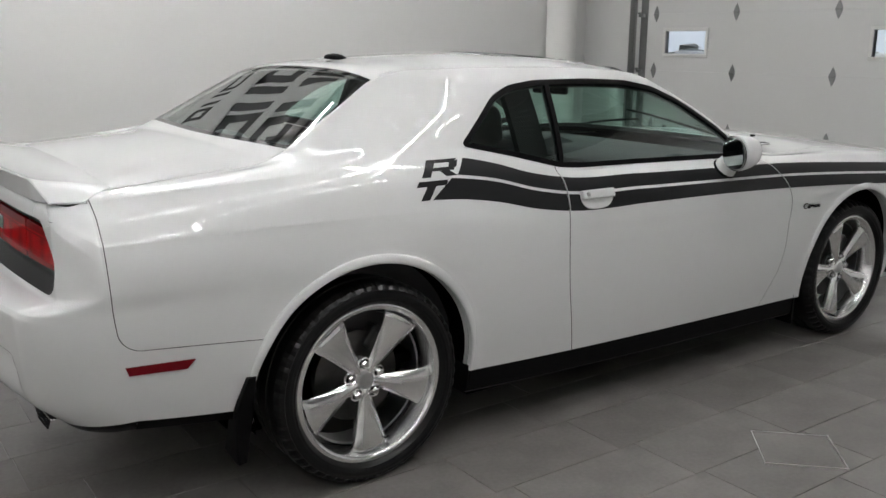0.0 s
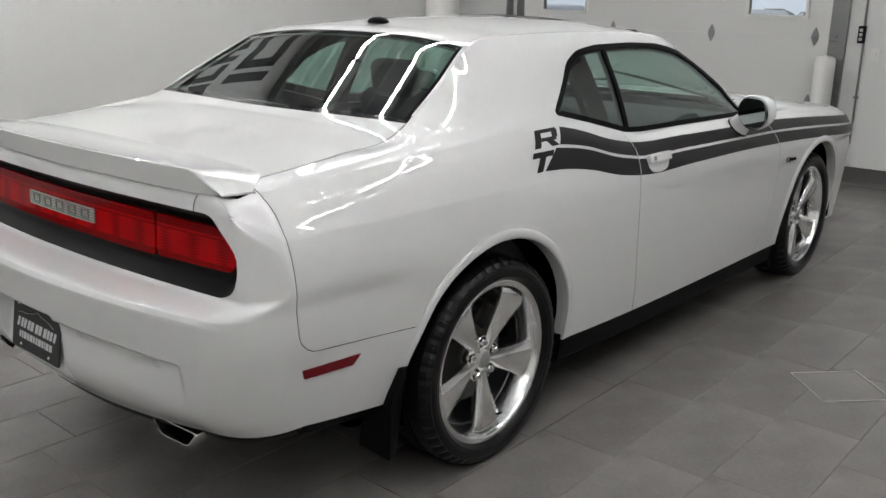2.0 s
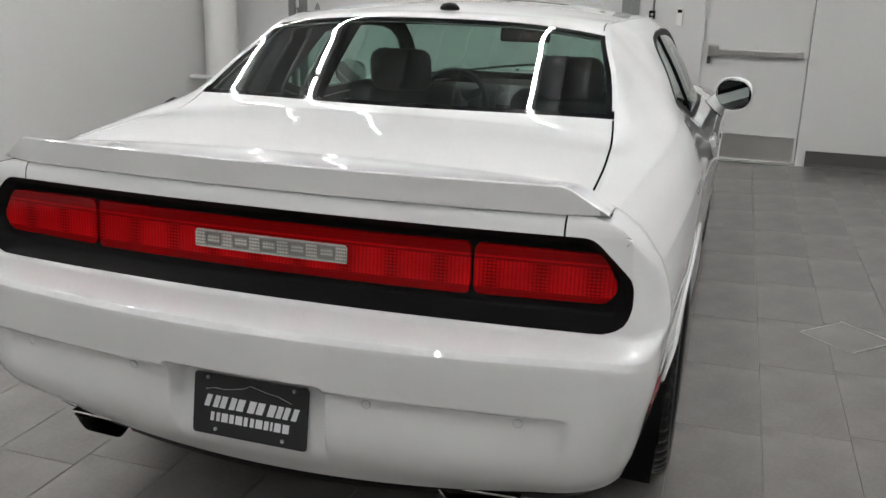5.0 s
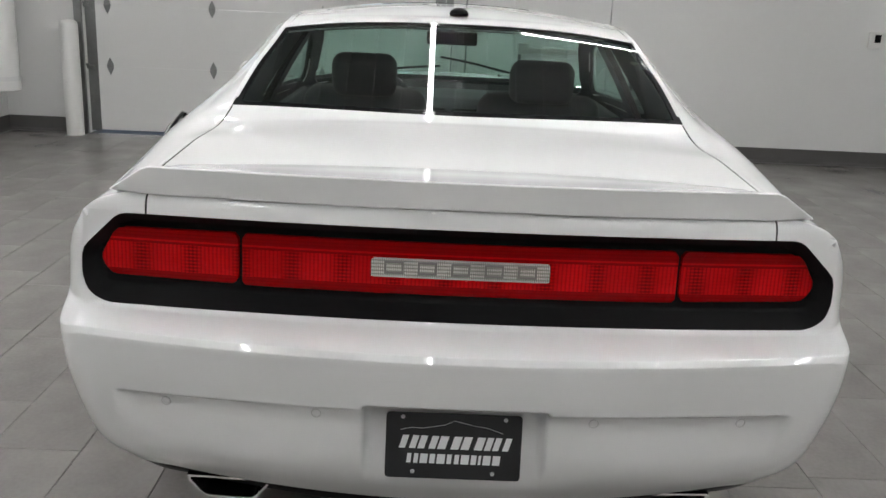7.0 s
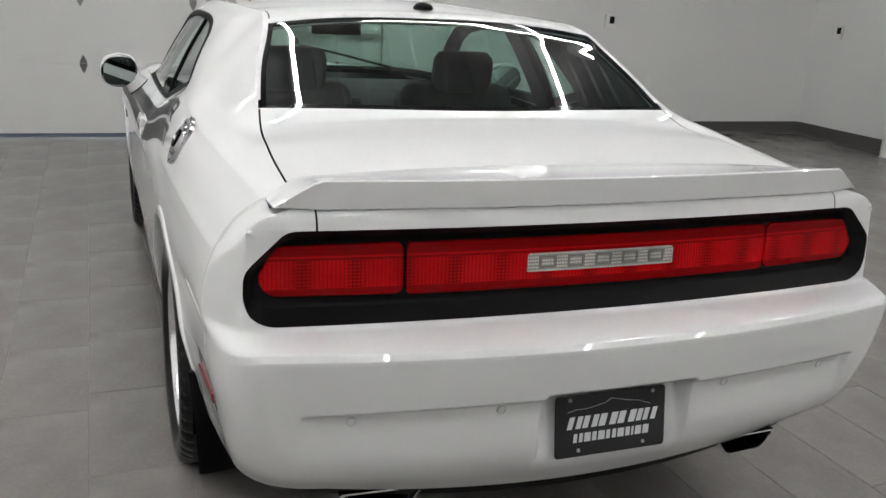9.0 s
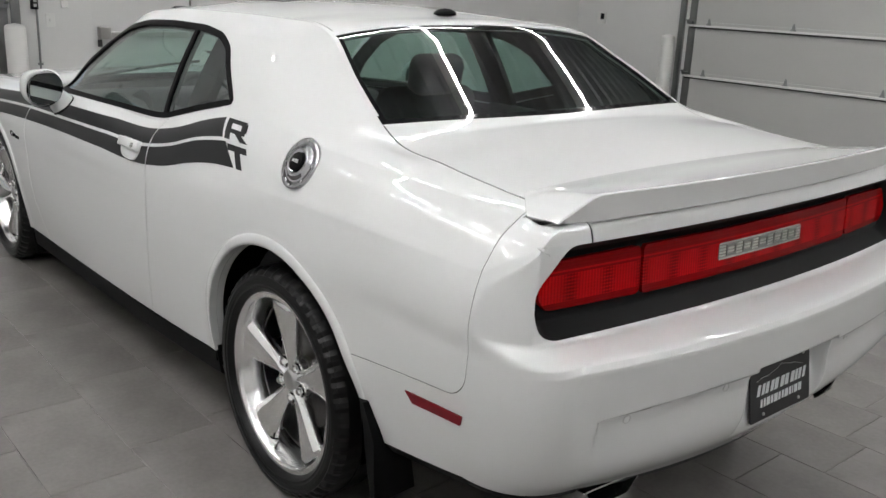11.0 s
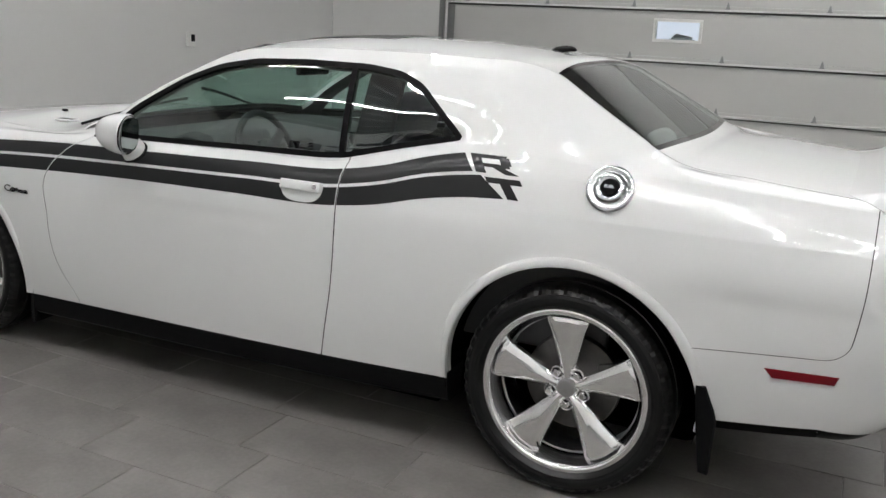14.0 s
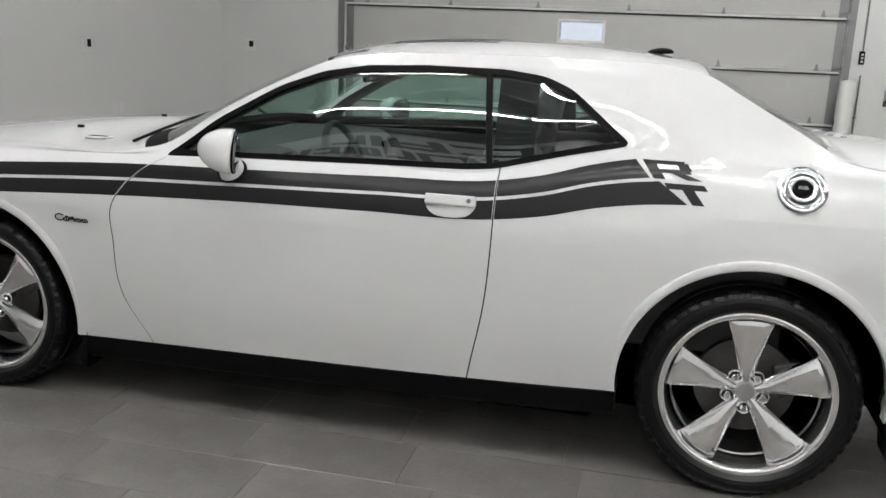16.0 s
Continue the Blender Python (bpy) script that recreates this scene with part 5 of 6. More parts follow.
# side markers
for side in (1, -1):
    bm = bmesh.new()
    film(bm, side, [(-0.818, 0.587), (-0.612, 0.577), (-0.637, 0.549), (-0.808, 0.559)], 0.004, 10, 3)
    rim_ = [e for e in bm.edges if len(e.link_faces) == 1]
    r = bmesh.ops.extrude_edge_only(bm, edges=rim_)
    for v in r["geom"]:
        if isinstance(v, bmesh.types.BMVert):
            v.co.y -= side * 0.008
    bmesh.ops.recalc_face_normals(bm, faces=bm.faces[:])
    part("side_marker", bm, DARK_RED, car, "dark red side marker lamp", smooth=True)
    # script badge: an unreadable dark ribbon of loops
    pts = []
    for i in range(120):
        u = i / 119
        if u < 0.3:
            a = radians(40 + 290 * u / 0.3)
            du, dz = 0.022 + 0.020 * math.cos(a), 0.004 + 0.012 * math.sin(a)
        else:
            w = (u - 0.3) / 0.7
            du, dz = 0.036 + 0.106 * w + 0.004 * math.sin(w * 75), 0.0065 * math.sin(w * 50) - 0.003 + (0.006 if 0.12 < w < 0.2 or 0.3 < w < 0.42 else 0)
        x = 2.563 - du if side > 0 else 2.421 + du
        q, nn = on_side(side, x, 0.752 + dz)
        pts.append(q + nn * 0.0025)
    part("script_badge", sweep(pts, 0.0024, 6), BLACK_TRIM, car, "dark raised script badge", smooth=True)
    # rolled lip round each wheel arch
    for xc in (REAR_AXLE, FRONT_AXLE):
        bm = bmesh.new()
        rows = []
        for i in range(73):
            a = radians(-6 + 192 * i / 72)
            fade = float(step(-6, 35, math.degrees(a)) * (1 - step(145, 186, math.degrees(a))))
            row = []
            base, nn = on_side(side, xc + 0.4315 * math.cos(a), HUB_Z + 0.003 + 0.4315 * math.sin(a))
            row.append(base + Vector((0, -side * 0.05, 0)))
            row.append(base + Vector((0, -side * 0.003, 0)))
            for r, h in ((0.4312, 0.0020), (0.4335, 0.0045), (0.440, 0.0056), (0.452, 0.0052), (0.4590, 0.0038), (0.4630, 0.0012), (0.4645, -0.0015)):
                rr = 0.431 + (r - 0.431) * (0.35 + 0.65 * fade)
                p, nn = on_side(side, xc + rr * math.cos(a), HUB_Z + 0.003 + rr * math.sin(a))
                row.append(p + nn * (h * (0.3 + 0.7 * fade) if h > 0 else h))
            rows.append([bm.verts.new(p) for p in row])
        for p, q in zip(rows, rows[1:]):
            for j in range(len(p) - 1):
                bm.faces.new((p[j], p[j + 1], q[j + 1], q[j]))
        bmesh.ops.recalc_face_normals(bm, faces=bm.faces[:])
        part("arch_lip", bm, PAINT, car, smooth=True, sharp=50)

# sills and mud flaps
for side in (1, -1):
    bm = bmesh.new()
    rows = []
    for i in range(41):
        x = 0.425 + (2.49 - 0.425) * i / 40
        z1 = float(LEVELS[0].z(x))
        y1 = float(LEVELS[0].y(x))
        rows.append([bm.verts.new((x, side * (y1 + a), z1 + b)) for a, b in ((-0.004, 0.02), (-0.004, -0.002), (0.0, -0.006), (-0.004, -0.03), (-0.012, -0.085), (-0.03, -0.098), (-0.12, -0.10), (-0.14, 0.02))])
    for a, b in zip(rows, rows[1:]):
        for j in range(7):
            bm.faces.new((a[j], a[j + 1], b[j + 1], b[j]))
    bm.faces.new(rows[0]), bm.faces.new(rows[-1])
    bmesh.ops.recalc_face_normals(bm, faces=bm.faces[:])
    part("sill", bm, BLACK_TRIM, car, "black plastic sill", smooth=True)
    for x0, z1, z0, name in ((-0.428, 0.480, 0.185, "mud_flap"), (2.515, 0.36, 0.13, "mud_flap")):
        bm = bmesh.new()
        rows = []
        for i in range(9):
            t = i / 8
            z = z1 + (z0 - z1) * t
            x = x0 - 0.035 * t**1.3 if x0 < 0 else x0 + 0.03 * t - 0.02
            w = 0.045 + 0.10 * min(1, t * 2.2)
            yo = 0.925 - 0.02 * t
            back = 0.022 + (0.036 * min(1.0, t * 2.8) * (1 - max(0.0, t - 0.30) / 0.70) if x0 < 0 else 0.0)
            rows.append([bm.verts.new(q) for q in ((x - back, side * yo, z), (x - back - 0.004, side * (yo - 0.012), z), (x - 0.014, side * (yo - w), z), (x + 0.004, side * (yo - w), z), (x + 0.006, side * (yo - 0.008), z))])
        for a, b in zip(rows, rows[1:]):
            for j in range(5):
                bm.faces.new((a[j], a[(j + 1) % 5], b[(j + 1) % 5], b[j]))
        bm.faces.new(rows[0]), bm.faces.new(rows[-1])
        bmesh.ops.recalc_face_normals(bm, faces=bm.faces[:])
        part(name, bm, BLACK_TRIM, car, "black moulded mud flap", smooth=True, sharp=50)

# spoiler
bm = bmesh.new()
rows = []
for y in [k * 0.790 / 40 - 0.790 for k in range(81)]:
    a = abs(y)
    end = max(0.0, (a - 0.700) / 0.090)
    xr = -1.030 + 0.078 * y * y + 0.020 * end
    zt = 1.128 - 0.060 * end
    zb = 1.062
    xf = -0.775 + 0.02 * y * y - 0.105 * end
    zf = on_top(max(xf, -0.86), min(a, 0.785))[0].z + 0.001
    top = [(xf, zf), (xf - 0.03, zf + 0.002), (xf - 0.10 * (1 - end * 0.5), zf + (zt - zf) * 0.42), (xr + 0.04, zt - 0.010 * (1 - end)), (xr + 0.004, zt), (xr, zt - 0.003), (xr + 0.010, zb + 0.003), (xr + 0.014, zb), (xr + 0.05, zb - 0.003), (-0.86, 1.058), (xf + 0.005, zf - 0.03)]
    rows.append([bm.verts.new((p, y, q)) for p, q in top])
k = len(rows[0])
for a, b in zip(rows, rows[1:]):
    for j in range(k):
        bm.faces.new((a[j], a[(j + 1) % k], b[(j + 1) % k], b[j]))
bm.faces.new(rows[0]), bm.faces.new(rows[-1])
bmesh.ops.recalc_face_normals(bm, faces=bm.faces[:])
part("spoiler", bm, PAINT, car, "white boot spoiler", smooth=True, sharp=20)

# number plate, sensors, tail pipes
plate = part("dealer_plate", moved(prism(rounded([(-0.1525, -0.076), (0.1525, -0.076), (0.1525, 0.076), (-0.1525, 0.076)], 0.010), 0.003, 0.0008), pose(-1.110, 0, 0.542, 90, 0, -90) @ pose(0, 0, 0, -9, 0, 0)), PLATE, car, "charcoal dealer plate with pale printing")
pm = pose(-1.1102, 0, 0.542, 90, 0, -90) @ pose(0, 0, 0, -9, 0, 0) @ pose(0, 0, 0.0006)
for v0, h, widths, lean in ((-0.006, 0.030, (0.037, 0.040, 0.048, 0.048, 0.014, 0.036), 0.3), (-0.040, 0.022, (0.025, 0.017, 0.012, 0.018, 0.027, 0.018, 0.012, 0.006, 0.017, 0.017), 0.1)):
    total = sum(widths) + 0.0045 * (len(widths) - 1)
    u = -total / 2
    for i, w in enumerate(widths):
        bm = bmesh.new()
        cells = [((0, 0), (w * 0.38, 0), (w * 0.38, h), (0, h)), ((w * 0.62, 0), (w, 0), (w, h), (w * 0.62, h))] if w > 0.02 else [((0, 0), (w, 0), (w, h), (0, h))]
        for c in cells:
            bm.faces.new([bm.verts.new((u + p + lean * q, v0 + q, 0)) for p, q in c])
        r = bmesh.ops.extrude_face_region(bm, geom=bm.faces[:])
        for v in r["geom"]:
            if isinstance(v, bmesh.types.BMVert):
                v.co.z += 0.0004
        part("print_block", moved(bm, pm), PRINT, plate)
        u += w + 0.0045
hill = [(-0.12, 0.036), (-0.095, 0.042), (-0.07, 0.041), (-0.02, 0.050), (0.0, 0.060), (0.045, 0.050), (0.075, 0.046), (0.11, 0.034)]
part("print_line", moved(sweep([(a, b, 0.0) for a, b in hill], 0.0008, 4), pm), RIM_DARK, plate, "thin grey printed line")
for u, v in ((-0.115, 0.066), (0.115, 0.066), (-0.09, -0.06), (0.09, -0.06)):
    part("screw", moved(lathe([(0.005, 0.0), (0.004, 0.003), (0.0, 0.0035)], 12, "z"), pm @ pose(u, v, 0)), RIM_DARK, plate)
for y, z in ((0.645, 0.617), (0.306, 0.620), (-0.306, 0.620), (-0.645, 0.617)):
    p, n = on_tail(y, z)
    m = Matrix.Translation(p) @ n.to_track_quat("Y", "Z").to_matrix().to_4x4()
    part("parking_sensor", moved(lathe([(0.0, 0.0012), (0.0085, 0.0012), (0.0092, 0.0)], 28), m), PAINT, bumper, "white round parking sensor", smooth=True)
    part("sensor_ring", moved(lathe([(0.0094, 0.0), (0.0100, 0.0014), (0.0112, 0.0014), (0.0116, 0.0)], 28), m), RIM_DARK, bumper, "thin dark ring")
for side in (1, -1):
    outer = rounded([(0.425, 0.372), (0.645, 0.372), (0.600, 0.312), (0.468, 0.312)], 0.018)
    cx, cz = sum(a for a, _ in outer) / len(outer), sum(b for _, b in outer) / len(outer)
    bm = bmesh.new()
    rows = []
    for x, k in ((-0.60, 0.93), (-0.985, 1.0), (-0.993, 0.985), (-0.993, 0.90), (-0.985, 0.885), (-0.80, 0.85)):
        rows.append([bm.verts.new((x + (0.05 if x < -0.9 else 0) * (a - 0.42), side * (cx + (a - cx) * k), cz + (b - cz) * (k if k == 1 else k - (1 - k) * 1.2))) for a, b in outer])
    n = len(outer)
    for a, b in zip(rows, rows[1:]):
        for j in range(n):
            bm.faces.new((a[j], a[(j + 1) % n], b[(j + 1) % n], b[j]))
    bmesh.ops.recalc_face_normals(bm, faces=bm.faces[:])
    pipe = part("tail_pipe", bm, CHROME, car, "chrome trapezoid tail pipe", smooth=True)
    bm = bmesh.new()
    bm.faces.new([bm.verts.new((-0.90, side * (cx + (a - cx) * 0.88), cz + (b - cz) * 0.84)) for a, b in outer])
    part("pipe_bore", bm, UNDER, pipe, "sooty black bore")

# five raised plain blocks across the reversing lamp
for k in range(5):
    y = 0.150 - 0.075 * k
    x = on_tail(abs(y) + 1e-4, 0.92)[0].x + 0.0325
    bm = bmesh.new()
    for q in ((-0.022, 0.022, 0.931, 0.936), (-0.022, 0.022, 0.906, 0.911), (0.017, 0.022, 0.911, 0.931), (-0.022, -0.017, 0.911, 0.931)):
        box(x - 0.003, x + 0.001, y + q[0], y + q[1], q[2], q[3], bm=bm)
    part("badge_block", bm, mat("smoked_plastic", (0.17, 0.165, 0.155), 0.3) if k == 0 else bpy.data.materials["smoked_plastic"], car, "smoked grey raised block")

# aerial, sunroof, bonnet bits
p, n = on_top(0.387, 0)
bm = bmesh.new()
bmesh.ops.create_uvsphere(bm, u_segments=24, v_segments=12, radius=1)
for v in bm.verts:
    v.co = Vector((v.co.x * 0.055, v.co.y * 0.033 * (1 - 0.25 * v.co.x), max(v.co.z, -0.2) * 0.022))
part("aerial", moved(bm, Matrix.Translation(p + Vector((0, 0, 0.003))) @ pose(0, 0, 0, 0, 6, 0)), BLACK_TRIM, car, "low black roof aerial", smooth=True)
bm = bmesh.new()
grid = [[bm.verts.new(on_top(1.03 + 0.43 * i / 16 - 0.03 * (j / 8 - 1) ** 2, 0.31 * (j / 8 - 1))[0] + Vector((0, 0, 0.0015))) for j in range(17)] for i in range(17)]
for a, b in zip(grid, grid[1:]):
    for j in range(16):
        bm.faces.new((a[j], b[j], b[j + 1], a[j + 1]))
r = bmesh.ops.extrude_edge_only(bm, edges=[e for e in bm.edges if len(e.link_faces) == 1])
for v in r["geom"]:
    if isinstance(v, bmesh.types.BMVert):
        v.co.z -= 0.008
bmesh.ops.recalc_face_normals(bm, faces=bm.faces[:])
part("sunroof", bm, mat("black_roof_glass", (0.008, 0.008, 0.009), 0.35, spec=0.15), car, "dark glass sunroof", smooth=True)
for x, y in ((2.882, 0.33), (2.86, -0.33)):
    p, n = on_top(x, y)
    part("washer_jet", moved(box(-0.014, 0.014, -0.009, 0.009, -0.002, 0.012, 0.004, 2), Matrix.Translation(p)), BLACK_TRIM, car, "black washer jet")
for side in (1, -1):
    m = Matrix.Translation(on_top(2.66, side * 0.52)[0] + Vector((0, 0, 0.002)))
    part("bonnet_vent", moved(box(-0.05, 0.05, -0.03, 0.03, 0.0, 0.008, 0.004, 2), m), PAINT, car, "white raised bonnet vent", smooth=True)
    for k in range(4):
        part("vent_slot", moved(box(-0.042 + 0.022 * k, -0.026 + 0.022 * k, -0.012, 0.012, 0.007, 0.010), m), BLACK_TRIM, car)
for side in (1, -1):
    part("wiper", sweep([on_top(2.40 - 0.16 * (k / 6) * (0.4 if side > 0 else 1), 0.62 * side * (1 - k / 6) + 0.05)[0] + Vector((0, 0, 0.012)) for k in range(7)], 0.007, 6), BLACK_TRIM, car, "black wiper arm")

# ---- cabin ----
def cushion(name, sx, sy, sz, m, material, parent, label="", r=0.05):
    bm = box(-sx / 2, sx / 2, -sy / 2, sy / 2, -sz / 2, sz / 2, min(r, sx * 0.45, sy * 0.45, sz * 0.45), 4)
    return part(name, moved(bm, m), material, parent, label, smooth=True, sharp=80)


for y in (0.37, -0.37):
    seat = cushion("front_seat", 0.52, 0.52, 0.18, pose(1.32, y, 0.52, 0, -6, 0), CLOTH, car, "dark grey leather front seat")
    cushion("backrest", 0.15, 0.52, 0.62, pose(0.99, y, 0.82, 0, -17, 0), CLOTH, seat, r=0.07)
    cushion("bolster", 0.19, 0.09, 0.50, pose(1.02, y + 0.215, 0.80, 0, -17, 0), CLOTH, seat, r=0.04)
    cushion("bolster", 0.19, 0.09, 0.50, pose(1.02, y - 0.215, 0.80, 0, -17, 0), CLOTH, seat, r=0.04)
    cushion("headrest", 0.11, 0.27, 0.18, pose(0.865, y, 1.175, 0, -10, 0), CLOTH, seat, r=0.05)
    for d in (-0.06, 0.06):
        part("headrest_post", sweep([(0.89, y + d, 1.05), (0.875, y + d, 1.14)], 0.006, 8), CHROME, seat)
bench = cushion("rear_seat", 0.48, 1.16, 0.18, pose(0.42, 0, 0.56, 0, -8, 0), CLOTH, car, "dark grey leather rear bench")
for y in (0.30, -0.30):
    cushion("backrest", 0.13, 0.54, 0.52, pose(0.14, y, 0.82, 0, -24, 0), CLOTH, bench, r=0.05)
    cushion("headrest", 0.10, 0.26, 0.12, pose(0.02, y, 1.075, 0, -24, 0), CLOTH, bench, r=0.045)
part("parcel_shelf", box(-0.20, 0.12, -0.66, 0.66, 1.02, 1.055, 0.012, 2), DASH, car, "dark parcel shelf")
side_dash = [(1.66, 0.62), (1.72, 0.86), (1.76, 0.955), (1.82, 0.985), (2.05, 0.995), (2.34, 0.985), (2.36, 0.60)]
part("dashboard", moved(prism(rounded(side_dash, 0.04), 1.50, 0.01), pose(0, -0.75, 0, 90, 0, 0)), DASH, car, "dark grey dashboard", smooth=True)
part("instrument_hood", moved(prism(rounded([(1.70, 0.90), (1.74, 1.02), (1.84, 1.035), (1.98, 0.99), (1.9, 0.88)], 0.03), 0.40, 0.01), pose(0, 0.17, 0, 90, 0, 0)), DASH, car, "hood over the instruments", smooth=True)
for y in (0.62, 0.09, -0.09, -0.62):
    v = part("air_vent", box(1.715, 1.75, y - 0.075, y + 0.075, 0.875, 0.945, 0.01, 2), BLACK_TRIM, car, "black air vent")
    for k in range(4):
        part("vane", box(1.708, 1.72, y - 0.065, y + 0.065, 0.884 + 0.015 * k, 0.889 + 0.015 * k), DASH, v)
part("centre_console", box(1.0, 1.78, -0.13, 0.13, 0.40, 0.66, 0.03, 3), DASH, car, "dark centre console")
part("screen", box(1.706, 1.72, -0.10, 0.10, 0.74, 0.86, 0.006, 2), mat("dark_screen", (0.01, 0.01, 0.012), 0.1, coat=1.0), car, "dark display in the dash")
wheel_m = pose(1.60, 0.37, 0.94, 0, -68, 0)
ring_pts = [(0.185 * math.cos(2 * math.pi * i / 40), 0.185 * math.sin(2 * math.pi * i / 40), 0) for i in range(41)]
steer = part("steering_wheel", moved(sweep(ring_pts, 0.015, 10), wheel_m), DASH, car, "dark leather steering wheel", smooth=True)
for a in (0, 120, 240):
    part("wheel_spoke", moved(box(0.04, 0.18, -0.022, 0.022, -0.012, 0.004, 0.004), wheel_m @ pose(0, 0, 0, 0, 0, a + 180)), DASH, steer)
part("wheel_boss", moved(lathe([(0.0, 0.03), (0.05, 0.028), (0.065, 0.01), (0.065, -0.02), (0.0, -0.03)], 32, "z"), wheel_m), DASH, steer, smooth=True)
part("steering_column", sweep([(1.62, 0.37, 0.93), (1.80, 0.37, 0.86)], 0.035, 12), DASH, car)
mirror = part("interior_mirror", box(1.60, 1.63, -0.125, 0.125, 1.27, 1.335, 0.012, 3), BLACK_TRIM, car, "black interior mirror", smooth=True)
part("mirror_arm", sweep([(1.63, 0, 1.31), (1.68, 0, 1.36), (1.72, 0, 1.38)], 0.012, 8), BLACK_TRIM, mirror)
for y in (0.36, -0.36):
    part("sun_visor", moved(box(-0.16, 0.0, -0.20, 0.20, -0.008, 0.008, 0.006, 2), pose(1.62, y, 1.375, 0, 14, 0)), HEADLINER, car, "grey sun visor")
for side in (1, -1):
    part("door_card", box(0.95, 2.1, side * 0.80 - 0.02, side * 0.80 + 0.02, 0.40, 0.985, 0.015, 2), DASH, car, "dark door trim")
    part("rear_trim", box(-0.1, 0.93, side * 0.77 - 0.02, side * 0.77 + 0.02, 0.45, 1.03, 0.015, 2), DASH, car, "dark rear quarter trim")
for side in (1, -1):
    bm = bmesh.new()
    skin_line = [(-0.16, 1.05), (0.50, 1.02), (0.47, 1.16), (0.60, 1.34), (0.62, 1.385), (0.27, 1.385), (0.0, 1.22)]
    outer_, inner_ = ([bm.verts.new((x, side * (0.775 - (z - 1.05) * 0.57 - d), z)) for x, z in skin_line] for d in (0.0, 0.015))
    bm.faces.new(outer_), bm.faces.new(inner_[::-1])
    for i in range(7):
        bm.faces.new((outer_[i], outer_[(i + 1) % 7], inner_[(i + 1) % 7], inner_[i]))
    bmesh.ops.recalc_face_normals(bm, faces=bm.faces[:])
    part("pillar_trim", bm, HEADLINER, car, "grey inner trim of the rear pillar")
for side in (1, -1):
    bm = bmesh.new()
    rows = [[bm.verts.new((x, side * (0.795 - h * 0.46 - 0.30 * h * h), 1.03 + h)) for x in (0.775 + 0.05 * h, 0.915 + 0.05 * h)] for h in (0.0, 0.08, 0.16, 0.24, 0.32, 0.37)]
    for a, b in zip(rows, rows[1:]):
        bm.faces.new((a[0], a[1], b[1], b[0]))
    r = bmesh.ops.extrude_face_region(bm, geom=bm.faces[:])
    for v in r["geom"]:
        if isinstance(v, bmesh.types.BMVert):
            v.co.y -= side * 0.03
    bmesh.ops.recalc_face_normals(bm, faces=bm.faces[:])
    part("door_pillar_trim", bm, BLACK_TRIM, car, "black trim of the door pillar", smooth=True, sharp=40)
part("cabin_floor", box(0.1, 2.3, -0.80, 0.80, 0.36, 0.40), UNDER, car)
part("boot_wall", box(0.0, 0.03, -0.66, 0.66, 0.4, 1.03), UNDER, car)


# ---- things along the walls ----
def post(x, y, height=1.1):
    root = thing("bollard", "white round bollard beside the garage door", "bollard", (x, y, 0), group="bollards by the doors")
    part("sleeve", moved(lathe([(0.0, 0.0), (0.083, 0.0), (0.083, height - 0.03), (0.078, height - 0.012), (0.062, height), (0.0, height + 0.012)], 40, "z"), pose(x, y, 0)), WHITE_PLASTIC, root, smooth=True, sharp=50)
    part("base_ring", moved(lathe([(0.0, 0.0), (0.10, 0.0), (0.10, 0.006), (0.084, 0.012)], 40, "z"), pose(x, y, 0)), GROUT, root)


post(5.85, 3.585), post(5.85, 0.02), post(-1.60, -6.90, 1.17), post(4.43, -6.90, 1.12)


def steel_door(name, width, m, bar_first):
    """A flush steel door in its frame, across x, facing -y: frame, leaf, kick plate, crash bar."""
    root = thing(name, "white painted steel door with a steel kick plate and crash bar, closed", "door", kind="structure")
    for q in ((-0.06, 0.0, -0.025, 0.05, 0.0, D_TOP), (width, width + 0.06, -0.025, 0.05, 0.0, D_TOP), (-0.06, width + 0.06, -0.025, 0.05, D_TOP, D_TOP + 0.06)):
        part("frame", box(*q, bevel=0.003), DOOR_WHITE, root)
    part("leaf", box(0.004, width - 0.004, 0.0, 0.045, 0.012, D_TOP - 0.004, 0.002), DOOR_WHITE, root)
    part("kick_plate", box(0.03, width - 0.03, -0.0025, -0.0005, 0.03, 0.255), BRUSHED, root, "brushed steel kick plate")
    part("threshold", box(0.0, width, -0.08, 0.06, 0.0, 0.010, 0.003), BRUSHED, root, "aluminium threshold")
    x0 = 0.05 if bar_first else width - 0.05
    s = 1 if bar_first else -1
    bar = part("crash_bar", box(min(x0, x0 + s * (width - 0.1)), max(x0, x0 + s * (width - 0.1)), -0.065, -0.02, 0.985, 1.035, 0.008, 2), BRUSHED, root, "pale metal crash bar")
    part("latch_case", box(min(x0, x0 + s * 0.10), max(x0, x0 + s * 0.10), -0.085, -0.001, 0.97, 1.075, 0.006, 2), BRUSHED, bar)
    part("end_bracket", box(min(x0 + s * (width - 0.16), x0 + s * (width - 0.1)), max(x0 + s * (width - 0.16), x0 + s * (width - 0.1)), -0.07, -0.001, 0.98, 1.04, 0.006, 2), BRUSHED, bar)
    part("keeper", box(min(x0, x0 + s * 0.03), max(x0, x0 + s * 0.03), -0.04, -0.001, 0.90, 0.965, 0.004), SEAL_AND_SHADE, bar)
    root.matrix_basis = m
    return root


steel_door("door_1", D1 - D0, pose(X_FRONT + 0.03, D1, 0, 0, 0, -90), True)
steel_door("door_2", E1 - E0, pose(E1, Y_RIGHT - 0.03, 0, 0, 0, 180), True)


